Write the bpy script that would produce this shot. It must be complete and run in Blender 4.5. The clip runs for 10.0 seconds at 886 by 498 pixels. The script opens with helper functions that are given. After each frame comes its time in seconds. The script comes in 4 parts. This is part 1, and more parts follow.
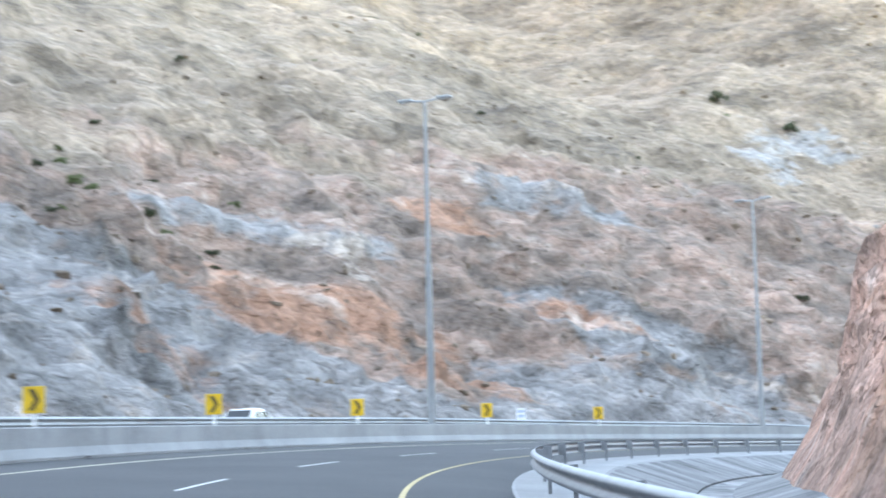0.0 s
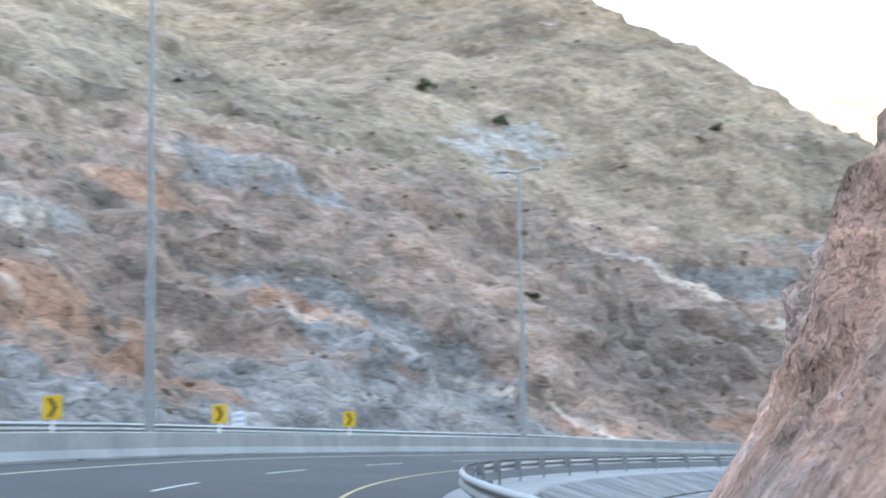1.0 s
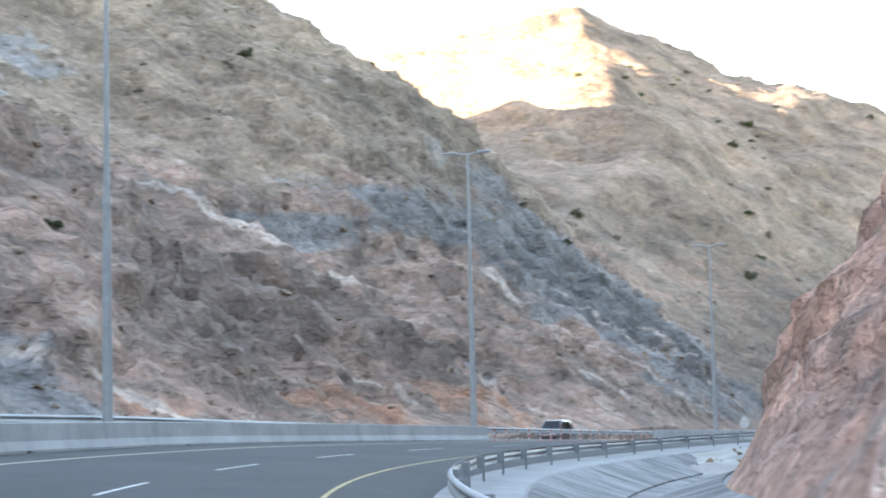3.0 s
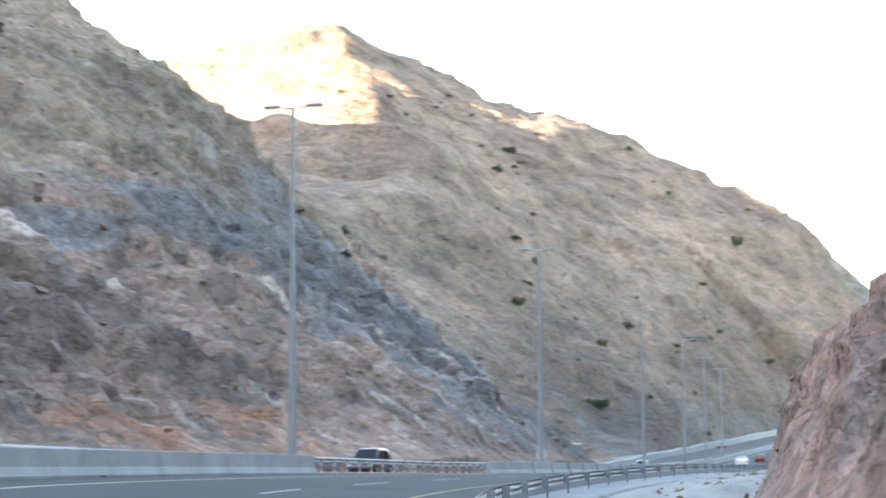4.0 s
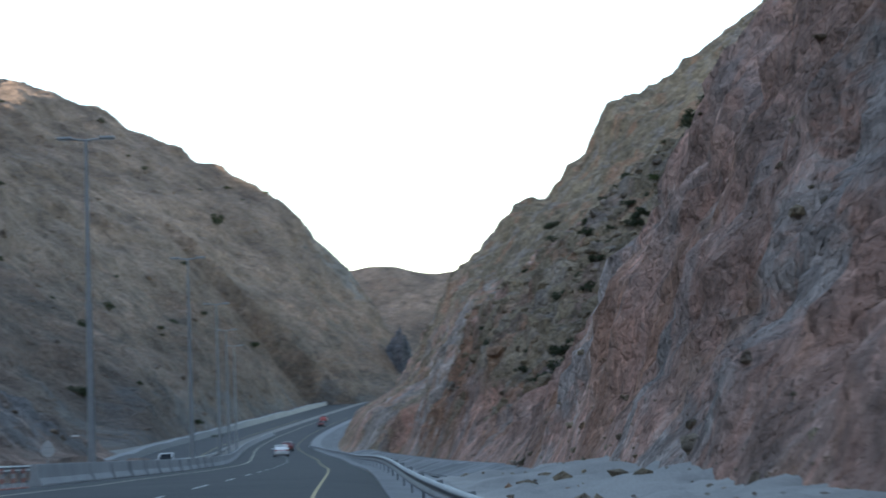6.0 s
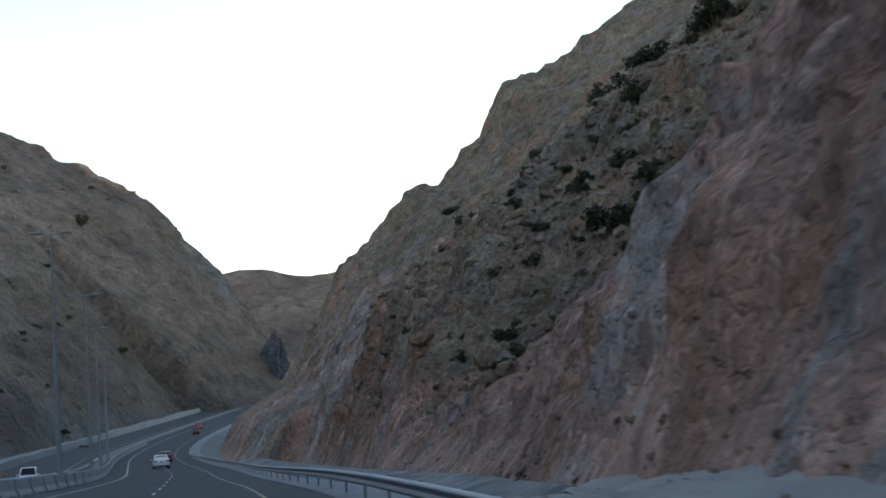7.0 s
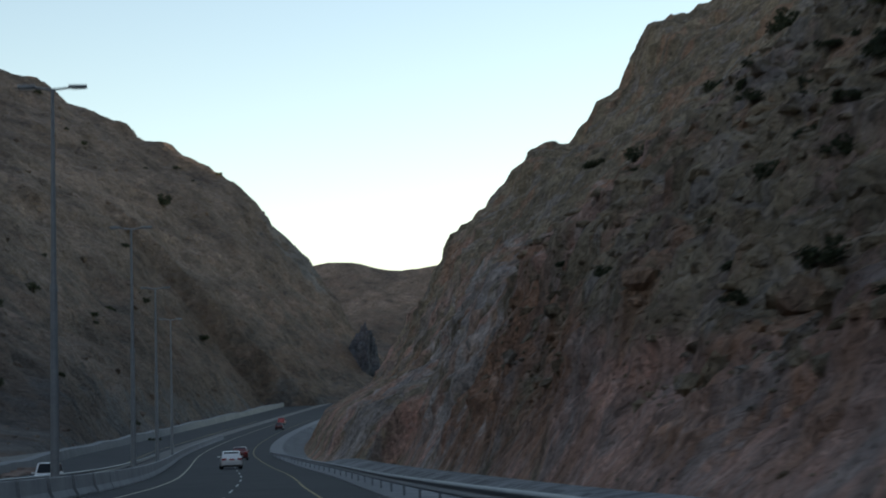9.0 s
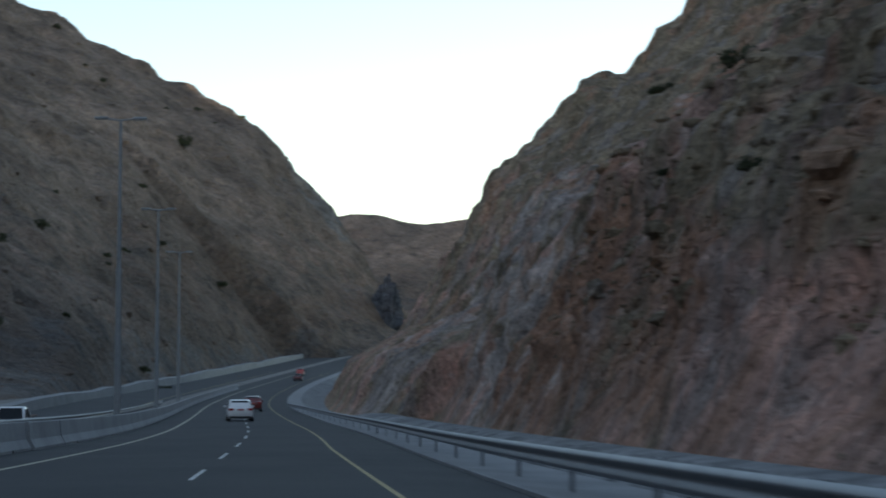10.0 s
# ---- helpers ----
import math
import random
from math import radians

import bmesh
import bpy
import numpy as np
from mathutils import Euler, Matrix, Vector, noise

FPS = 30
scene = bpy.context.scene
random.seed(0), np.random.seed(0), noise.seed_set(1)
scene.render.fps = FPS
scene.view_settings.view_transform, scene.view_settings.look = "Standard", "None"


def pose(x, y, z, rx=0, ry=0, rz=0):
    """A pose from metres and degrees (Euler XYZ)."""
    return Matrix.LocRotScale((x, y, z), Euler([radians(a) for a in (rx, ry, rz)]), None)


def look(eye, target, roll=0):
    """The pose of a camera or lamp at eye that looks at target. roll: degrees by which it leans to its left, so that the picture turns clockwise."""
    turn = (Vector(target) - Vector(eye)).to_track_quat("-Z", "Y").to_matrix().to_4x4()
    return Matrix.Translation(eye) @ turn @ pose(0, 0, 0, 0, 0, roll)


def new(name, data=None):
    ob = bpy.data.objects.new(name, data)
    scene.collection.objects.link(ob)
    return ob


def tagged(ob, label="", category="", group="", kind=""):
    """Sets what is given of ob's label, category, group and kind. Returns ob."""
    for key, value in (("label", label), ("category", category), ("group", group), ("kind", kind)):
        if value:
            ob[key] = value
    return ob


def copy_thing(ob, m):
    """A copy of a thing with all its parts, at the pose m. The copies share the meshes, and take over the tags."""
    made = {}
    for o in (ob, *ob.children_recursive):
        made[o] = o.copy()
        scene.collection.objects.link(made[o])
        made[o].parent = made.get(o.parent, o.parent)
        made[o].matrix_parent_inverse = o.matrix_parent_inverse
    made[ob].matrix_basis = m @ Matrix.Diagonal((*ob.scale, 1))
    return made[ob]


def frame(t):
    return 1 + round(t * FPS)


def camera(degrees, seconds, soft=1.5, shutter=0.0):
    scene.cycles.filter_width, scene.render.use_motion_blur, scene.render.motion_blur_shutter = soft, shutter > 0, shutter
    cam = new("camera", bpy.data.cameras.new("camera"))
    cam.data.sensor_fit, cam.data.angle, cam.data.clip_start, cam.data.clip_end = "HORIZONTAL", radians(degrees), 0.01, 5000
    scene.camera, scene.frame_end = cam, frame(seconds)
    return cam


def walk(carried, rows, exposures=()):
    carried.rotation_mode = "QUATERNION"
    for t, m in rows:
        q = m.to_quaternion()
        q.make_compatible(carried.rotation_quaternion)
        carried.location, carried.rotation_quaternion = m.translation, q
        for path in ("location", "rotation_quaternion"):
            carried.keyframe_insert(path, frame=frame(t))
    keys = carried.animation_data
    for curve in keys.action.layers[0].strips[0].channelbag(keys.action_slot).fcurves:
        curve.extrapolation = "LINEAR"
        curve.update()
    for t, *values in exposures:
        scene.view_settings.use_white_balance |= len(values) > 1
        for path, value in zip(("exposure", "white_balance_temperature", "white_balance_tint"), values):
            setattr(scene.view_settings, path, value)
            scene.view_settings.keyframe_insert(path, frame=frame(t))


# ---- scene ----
from mathutils.bvhtree import BVHTree

cam = camera(28.95, 10.0, soft=1.8, shutter=0.5)
# seconds, eye, turn to the left from +y, tilt up, roll
PATH = [
    (0, 0.00, -0.00, 1.50, -7.31, 6.82, -1.37),
    (0.5, -0.10, 11.14, 1.83, -12.60, 6.42, -1.14),
    (1, 0.53, 22.25, 2.12, -18.37, 6.76, -0.80),
    (1.5, 2.08, 33.29, 2.38, -23.65, 6.64, -1.06),
    (2, 4.54, 44.21, 2.54, -28.56, 5.95, -1.71),
    (2.5, 7.93, 54.95, 2.77, -32.19, 5.54, -1.64),
    (2.7, 9.57, 59.16, 2.79, -33.98, 5.47, -1.48),
    (3.25, 14.19, 70.83, 2.91, -38.49, 5.81, -1.28),
    (3.8, 20.36, 81.87, 2.90, -43.28, 6.29, -0.96),
    (4, 22.72, 85.81, 2.89, -44.94, 6.34, -0.47),
    (4.5, 29.34, 95.19, 2.81, -49.38, 6.15, -0.41),
    (5, 36.76, 104.00, 2.80, -54.03, 5.63, -1.97),
    (5.5, 44.54, 112.50, 2.66, -58.76, 5.52, -2.13),
    (6, 53.35, 119.86, 2.62, -62.99, 5.60, -2.25),
    (6.2, 56.97, 122.72, 2.61, -64.30, 5.75, -1.91),
    (6.75, 67.21, 130.19, 2.56, -67.15, 5.53, -3.07),
    (7.3, 78.19, 137.07, 2.44, -67.38, 5.68, -3.67),
    (7.5, 82.27, 139.50, 2.40, -67.14, 5.92, -4.11),
    (8, 92.48, 145.75, 2.25, -66.27, 6.86, -2.02),
    (8.5, 102.89, 151.86, 2.06, -66.20, 6.77, -1.29),
    (9, 113.36, 158.13, 1.79, -64.53, 5.79, -1.71),
    (9.5, 123.91, 164.41, 1.55, -65.81, 4.08, -2.70),
    (10, 134.39, 170.87, 1.24, -63.77, 4.41, -0.11),
]


def eye_pose(x, y, z, yaw, pitch, roll):
    a, b = radians(yaw), radians(pitch)
    way = Vector((-math.sin(a) * math.cos(b), math.cos(a) * math.cos(b), math.sin(b)))
    return look((x, y, z), Vector((x, y, z)) + way * 10, roll)


walk(cam, [(r[0], eye_pose(*r[1:])) for r in PATH],
     [(0, 4.55, 7800, 17), (0.5, 4.24, 7800, 17), (1, 4.15, 7700, 16), (2.5, 3.93, 7600, 16), (4.5, 3.58, 7200, 15), (5.5, 2.7, 6700, 15),
      (6.2, 1.98, 6500, 12), (7.5, 1.38, 6800, 13), (9, 0.82, 7000, 14), (9.5, 0.92, 6900, 14), (10, 1.2, 6700, 13)])

# ---- light ----
world = bpy.data.worlds.new("sky")
scene.world = world
world.use_nodes = True
wn = world.node_tree
sky = wn.nodes.new("ShaderNodeTexSky")
sky.sky_type = "NISHITA"
sky.sun_disc = False
sky.dust_density = 0.6
SUN_ELEV, SUN_AZ = radians(9.2), radians(168)   # azimuth from +x, counter-clockwise
sky.sun_elevation = SUN_ELEV
sky.sun_rotation = math.pi / 2 - SUN_AZ
bg = wn.nodes["Background"]
bg.inputs["Strength"].default_value = 0.15
wn.links.new(sky.outputs["Color"], bg.inputs["Color"])
sun = new("sun", bpy.data.lights.new("sun", "SUN"))
sun.data.energy, sun.data.angle, sun.data.color = 4.0, radians(0.5), (1.0, 0.86, 0.68)
sun_way = Vector((math.cos(SUN_AZ) * math.cos(SUN_ELEV), math.sin(SUN_AZ) * math.cos(SUN_ELEV), math.sin(SUN_ELEV)))
sun.matrix_world = look(sun_way * 100, (0, 0, 0))


# ---- noise ----
def lattice(i, j, k, seed):
    n = (i * 374761393 + j * 668265263 + k * 2147483647 + seed * 974634757) & 0xFFFFFFFF
    n = ((n ^ (n >> 13)) * 1274126177) & 0xFFFFFFFF
    return ((n ^ (n >> 16)) & 0xFFFF) / 32767.5 - 1.0


def value_noise(p, seed=0):
    """Smooth noise in -1..1 at rows of x, y, z."""
    f = np.floor(p).astype(np.int64)
    w = p - f
    w = w * w * w * (w * (w * 6 - 15) + 10)
    out = 0.0
    for dx in (0, 1):
        for dy in (0, 1):
            for dz in (0, 1):
                k = (w[:, 0] if dx else 1 - w[:, 0]) * (w[:, 1] if dy else 1 - w[:, 1]) * (w[:, 2] if dz else 1 - w[:, 2])
                out = out + k * lattice(f[:, 0] + dx, f[:, 1] + dy, f[:, 2] + dz, seed)
    return out


def fbm(p, size, octaves=4, seed=0, ridged=False, gain=0.5):
    total, amp, q = 0.0, 1.0, p / size
    for n in range(octaves):
        v = value_noise(q, seed + n * 17)
        total = total + amp * ((1 - 2 * np.abs(v)) if ridged else v)
        amp, q = amp * gain, q * 2.03 + 11.7
    return total


# ---- the road's line, and the line that the valley follows ----
ROAD_DS = 0.5
road_s = np.arange(-120, 1300, ROAD_DS)


def swept_line(at, bends):
    head = np.cumsum(np.interp(road_s, at, bends)) * ROAD_DS
    zero = int(np.argmin(np.abs(road_s)))
    head += radians(93.5) - head[zero]
    x, y = np.cumsum(np.cos(head)) * ROAD_DS, np.cumsum(np.sin(head)) * ROAD_DS
    return x + 0.25 - x[zero], y - y[zero], head


ROAD = swept_line([-120, 130, 185, 192, 195, 230, 235, 290, 292, 330, 332, 400, 402, 1300],
                  [-0.007, -0.007, 0, 0, 0.0004, 0.0004, 0, 0, 0.0008, 0.0008, 0, 0, -0.0005, -0.0005])
VALLEY = swept_line([-120, 130, 185, 192, 195, 230, 235, 1300], [-0.007, -0.007, 0, 0, 0.0004, 0.0004, 0, 0])
EYE_HEIGHT = 1.25


def road_z(s):
    s = np.asarray(s, float)
    c = np.clip(s, 0, 232)
    z = 2.485e-7 * c**3 - 1.9078e-4 * c**2 + 0.029937 * c + 1.5468
    d = np.clip(s - 232, 0, None)
    return z + np.minimum(s, 0) * 0.015 - d * 0.02 + 6.0e-5 * d * d - EYE_HEIGHT


def cross_fall(s):
    return np.interp(s, [-120, 35, 85, 130, 200], [0.025, 0.03, 0.055, 0.055, 0.0])


def at_road(s, u, h=0.0, line=ROAD):
    """World places for s along the line, u to its left and h over the road's surface there."""
    s, u, h = np.broadcast_arrays(np.asarray(s, float), np.asarray(u, float), np.asarray(h, float))
    x, y, a = (np.interp(s, road_s, c) for c in line)
    z = road_z(s) + cross_fall(s) * np.clip(u, -7, 14) + h
    return np.stack([x - u * np.sin(a), y + u * np.cos(a), z], -1)


def heading(s):
    return float(np.interp(s, road_s, ROAD[2]))


def road_pose(s, u, h=0.0, turn=0.0):
    """An upright pose at a place of the road, turned to look along it."""
    x, y, z = at_road(s, u, h).tolist()
    return pose(x, y, z, 0, 0, math.degrees(heading(s)) + turn)


# ---- materials ----
def material(name, rough=0.9):
    m = bpy.data.materials.new(name)
    m.use_nodes = True
    b = m.node_tree.nodes["Principled BSDF"]
    b.inputs["Roughness"].default_value = rough
    b.inputs["Specular IOR Level"].default_value = 0.25
    return m, m.node_tree, b


class Nodes:
    """Short words for building a node tree."""

    def __init__(self, tree):
        self.tree = tree

    def add(self, kind, **sockets):
        n = self.tree.nodes.new(kind)
        for key, value in sockets.items():
            sock = n.inputs[key.replace("_", " ")]
            if isinstance(value, bpy.types.NodeSocket):
                self.tree.links.new(value, sock)
            else:
                sock.default_value = value
        return n

    def place(self, sx=1.0, sy=1.0, sz=1.0, rot=(0, 0, 0), local=False):
        if local:
            v = self.add("ShaderNodeTexCoord").outputs["Object"]
        else:
            v = self.add("ShaderNodeNewGeometry").outputs["Position"]
        return self.add("ShaderNodeMapping", Vector=v, Scale=(sx, sy, sz), Rotation=rot).outputs[0]

    def noise(self, vec, scale, detail=4.0, rough=0.6, warp=0.0):
        n = self.add("ShaderNodeTexNoise", Vector=vec, Scale=scale, Detail=detail, Roughness=rough, Distortion=warp)
        return n.outputs["Fac"]

    def ramp(self, fac, *stops):
        n = self.add("ShaderNodeValToRGB", Fac=fac)
        el = n.color_ramp.elements
        while len(el) < len(stops):
            el.new(0.5)
        for e, (at, col) in zip(el, stops):
            e.position = at
            e.color = (*col, 1) if isinstance(col, tuple) else (col, col, col, 1)
        return n.outputs["Color"]

    def mix(self, fac, a, b, blend="MIX"):
        n = self.tree.nodes.new("ShaderNodeMix")
        n.data_type, n.blend_type = "RGBA", blend
        for sock, value in ((n.inputs[0], fac), (n.inputs[6], a), (n.inputs[7], b)):
            if isinstance(value, bpy.types.NodeSocket):
                self.tree.links.new(value, sock)
            elif isinstance(value, tuple):
                sock.default_value = (*value, 1)
            else:
                sock.default_value = value
        return n.outputs[2]

    def math(self, op, a, b=0.0):
        n = self.tree.nodes.new("ShaderNodeMath")
        n.operation = op
        for sock, value in zip(n.inputs, (a, b)):
            if isinstance(value, bpy.types.NodeSocket):
                self.tree.links.new(value, sock)
            else:
                sock.default_value = value
        return n.outputs[0]

    def attribute(self, name):
        n = self.tree.nodes.new("ShaderNodeAttribute")
        n.attribute_name = name
        return n.outputs["Fac"]

    def bump(self, height, strength, distance, normal=None):
        n = self.add("ShaderNodeBump", Height=height, Strength=strength, Distance=distance)
        if normal:
            self.tree.links.new(normal, n.inputs["Normal"])
        return n.outputs["Normal"]


def finish(nt, b, color, normal=None, rough=None):
    nt.links.new(color, b.inputs["Base Color"])
    if normal:
        nt.links.new(normal, b.inputs["Normal"])
    if rough is not None:
        nt.links.new(rough, b.inputs["Roughness"])


def plain(name, color, rough=0.6, metal=0.0, vary=0.15, size=3.0):
    """A paint, metal or plastic with faint dirt."""
    m, nt, b = material(name, rough)
    n = Nodes(nt)
    dirt = n.noise(n.place(local=True), size, 5, 0.65)
    dark = tuple(c * (1 - vary) for c in color)
    light = tuple(min(1, c * (1 + vary)) for c in color)
    finish(nt, b, n.ramp(dirt, (0.3, dark), (0.7, light)))
    b.inputs["Metallic"].default_value = metal
    b.inputs["Specular IOR Level"].default_value = 0.5
    return m


def rock_material(name, brown, tan, grey, rust, dark, pale, dip, veins=0.0, size=1.0, punch=1.0, grain=(0.27, 0.66), relief=1.0):
    """Weathered rock in patches: brown ground, tan upper slopes, grey fresh rock and ferrous stains, where the mesh's
    layers
    "tan", "cut", "rust", "dark" and "pale" lead them; over all painted ledge shade, pale flecks and loose stones."""
    m, nt, b = material(name, 0.95)
    n = Nodes(nt)
    k = 1.0 / size
    scaled = lambda c, f: tuple(min(1, x * f) for x in c)
    here = n.place()
    wide = n.noise(here, 0.06 * k, 4, 0.62, 0.8)
    mid = n.noise(n.place(0.17 * k, 0.17 * k, grain[0] * k, dip), 1.0, 5, 0.66, 0.3)
    other = n.noise(n.place(0.13 * k, 0.13 * k, 0.20 * k, (0.9, 0.3, 0.2)), 1.0, 5, 0.64, 0.3)
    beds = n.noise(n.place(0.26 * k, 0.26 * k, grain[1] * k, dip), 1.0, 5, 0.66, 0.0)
    lead = lambda key, field, push: n.math("ADD", n.attribute(key), n.math("MULTIPLY", n.math("SUBTRACT", field, 0.5), push))
    # broad colour of each zone, each with lighter and darker patches of its own
    ground = n.ramp(mid, (0.34, scaled(dark, 1.1)), (0.46, brown), (0.57, tuple(min(1, x * f) for x, f in zip(brown, (1.24, 1.12, 1.08)))), (0.72, pale))
    upper = n.ramp(other, (0.34, scaled(tan, 0.62)), (0.48, tan), (0.66, scaled(tan, 1.32)))
    fresh = n.ramp(mid, (0.33, scaled(grey, 0.5)), (0.46, grey), (0.58, scaled(grey, 1.18)), (0.72, scaled(pale, 1.05)))
    fresh = n.mix(1.0, fresh, n.ramp(n.attribute("dark"), (0.1, 1.0), (0.7, 0.58)), "MULTIPLY")
    stain = n.ramp(other, (0.35, scaled(rust, 0.62)), (0.52, rust), (0.70, scaled(pale, 1.1)))
    col = n.mix(n.ramp(lead("tan", wide, 1.7), (0.38, 0.0), (0.62, 1.0)), ground, upper)
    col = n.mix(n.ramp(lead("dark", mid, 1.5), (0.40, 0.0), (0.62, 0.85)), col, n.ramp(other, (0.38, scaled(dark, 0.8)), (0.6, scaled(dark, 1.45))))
    col = n.mix(n.ramp(lead("cut", other, 1.8), (0.40, 0.0), (0.60, 0.9)), col, fresh)
    col = n.mix(n.ramp(lead("rust", mid, 1.7), (0.47, 0.0), (0.70, 0.9)), col, stain)
    col = n.mix(n.ramp(lead("pale", beds, 1.6), (0.40, 0.0), (0.62, 0.85)), col, n.ramp(mid, (0.36, scaled(pale, 0.85)), (0.62, scaled(pale, 1.25))))
    broad = n.noise(n.place(1, 1, 1.5), 0.028 * k, 4, 0.6, 0.5)
    col = n.mix(1.0, col, n.ramp(broad, (0.32, (0.70, 0.69, 0.68)), (0.5, (1.0, 0.985, 0.97)), (0.66, (1.28, 1.23, 1.2))), "MULTIPLY")
    # ledges: their shade painted as short dark dashes along the beds, with pale dashes
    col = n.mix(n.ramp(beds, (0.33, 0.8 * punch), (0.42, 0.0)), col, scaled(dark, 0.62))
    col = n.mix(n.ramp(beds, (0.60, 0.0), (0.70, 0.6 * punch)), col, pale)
    if veins:
        bands = n.noise(n.place(0.20, 0.20, 0.028, (0.12, 0.06, 0)), 1.0, 4, 0.6, 0.35)
        col = n.mix(n.ramp(bands, (0.36, 0.6), (0.44, 0.0)), col, scaled(grey, 0.85))
        col = n.mix(n.ramp(bands, (0.54, 0.0), (0.62, 0.6)), col, scaled(rust, 0.95))
        run = n.noise(n.place(0.45, 0.45, 0.07, (0.15, 0.1, 0)), 1.0, 4, 0.6, 0.3)
        col = n.mix(n.ramp(run, (0.57, 0.0), (0.66, veins)), col, scaled(pale, 1.05))
        col = n.mix(n.ramp(run, (0.34, veins), (0.42, 0.0)), col, scaled(grey, 0.62))
    # stones of two sizes, each with its own tone
    warp = n.add("ShaderNodeTexNoise", Vector=here, Scale=0.8 * k, Detail=1.0)
    bent = n.add("ShaderNodeVectorMath", **{})
    nt.links.new(n.place(1, 1, 1.0, dip), bent.inputs[0])
    nt.links.new(warp.outputs["Color"], bent.inputs[1])
    stones = None
    spread = lambda f: 1 + (f - 1) * punch
    for scale, low, high in ((0.55 * k, spread(0.70), spread(1.30)), (1.7 * k, spread(0.66), spread(1.38))):
        cell = n.add("ShaderNodeTexVoronoi", Vector=bent.outputs[0], Scale=scale, Randomness=1.0)
        tone = n.add("ShaderNodeSeparateColor", Color=cell.outputs["Color"]).outputs[0]
        col = n.mix(1.0, col, n.ramp(tone, (0.0, low), (0.5, 1.0), (0.9, 1.08), (1.0, high)), "MULTIPLY")
        h = n.math("MULTIPLY", cell.outputs["Distance"], -1.0 / (scale * size))
        stones = h if stones is None else n.math("ADD", stones, h)
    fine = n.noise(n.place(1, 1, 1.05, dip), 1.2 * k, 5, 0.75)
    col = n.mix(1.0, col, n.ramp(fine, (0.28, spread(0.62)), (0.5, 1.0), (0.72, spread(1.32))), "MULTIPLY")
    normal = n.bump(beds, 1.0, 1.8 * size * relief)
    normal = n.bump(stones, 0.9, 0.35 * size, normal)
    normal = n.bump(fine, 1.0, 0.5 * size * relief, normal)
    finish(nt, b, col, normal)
    return m


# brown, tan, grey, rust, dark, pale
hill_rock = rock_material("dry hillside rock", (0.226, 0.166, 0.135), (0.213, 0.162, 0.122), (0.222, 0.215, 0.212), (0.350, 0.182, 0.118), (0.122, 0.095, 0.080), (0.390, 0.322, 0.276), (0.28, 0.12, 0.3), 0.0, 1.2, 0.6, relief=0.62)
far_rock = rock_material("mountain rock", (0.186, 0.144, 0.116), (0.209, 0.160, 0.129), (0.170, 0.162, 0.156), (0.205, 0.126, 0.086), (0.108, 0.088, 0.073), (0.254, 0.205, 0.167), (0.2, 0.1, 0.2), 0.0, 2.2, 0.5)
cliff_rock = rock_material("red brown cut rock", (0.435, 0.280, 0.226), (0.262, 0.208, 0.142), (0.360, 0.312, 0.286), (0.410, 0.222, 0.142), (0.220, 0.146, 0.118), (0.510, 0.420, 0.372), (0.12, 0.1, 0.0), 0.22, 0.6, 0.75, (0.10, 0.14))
# dark blue grey tones, used only on the outcrop
outcrop_rock = rock_material("dark blue outcrop rock", (0.105, 0.116, 0.137), (0.11, 0.118, 0.135), (0.097, 0.113, 0.137), (0.105, 0.098, 0.091), (0.052, 0.058, 0.066), (0.133, 0.140, 0.154), (0.2, 0.5, 0.2), 0.0, 1.6, 0.7)

# ---- terrain ----
S_STEPS = [-60, 60, 100, 125, 150, 180, 210, 222, 236, 260, 290, 325, 350, 375, 400, 430]
U_STEPS = [27, 35, 45, 60, 80, 120, 200]
LEFT = [
    (1, 9, 17, 28, 42, 66, 105),
    (1, 9, 17, 28, 42, 66, 105),
    (1, 6.5, 13, 24, 37, 60, 100),
    (1, 6.5, 13, 24, 38, 58, 95),
    (1, 7, 15, 26, 40, 60, 95),
    (1, 4, 14, 28, 38, 60, 95),
    (1, 5, 11, 22, 32, 55, 92),
    (1, 6.5, 14.5, 24.5, 34, 56, 90),
    (1, 3.2, 7.5, 15.0, 27, 53, 86),
    (1, 6, 12, 18.5, 31, 57, 84),
    (0, 6, 13, 24, 45, 68, 90),
    (0, 6, 13, 27, 54, 81, 124),
    (-1, 5, 12, 25, 48, 70, 88),
    (-2, 3, 9, 23, 44, 60, 72),
    (-2, 0, 4, 12, 25, 40, 52),
    (-4, -4, -2, 3, 9, 16, 28),
]
FAR_S = [430, 480, 530, 580, 630, 690, 760, 830, 890, 980, 1120]
FAR_U = [-60, -20, 15, 50, 80, 120, 170, 260]
FAR = [
    (-5, -5, -5, 0, 8, 22, 40, 55),
    (-3, -3, -3, 2, 25, 50, 62, 72),
    (-3, -3, -2, 5, 28, 58, 74, 82),
    (-2, -2, 0, 24, 48, 80, 90, 92),
    (-1, -1, 2, 22, 50, 90, 106, 96),
    (1, 1, 8, 30, 60, 96, 124, 112),
    (3, 4, 22, 54, 80, 108, 142, 132),
    (4, 6, 42, 76, 98, 118, 146, 160),
    (6, 32, 68, 100, 120, 142, 164, 200),
    (10, 73, 112, 130, 150, 170, 178, 228),
    (40, 50, 60, 80, 100, 130, 172, 215),
]


def table_height(s, u, s_steps, u_steps, rows, beyond):
    along = np.array([np.interp(u, u_steps, r) for r in rows])
    i = np.clip(np.searchsorted(s_steps, s) - 1, 0, len(s_steps) - 2)
    a, b = np.take(s_steps, i), np.take(s_steps, i + 1)
    w = np.clip((s - a) / (b - a), 0, 1)
    n = np.arange(len(s))
    return along[i, n] * (1 - w) + along[i + 1, n] * w + np.clip(u - u_steps[-1], 0, None) * beyond


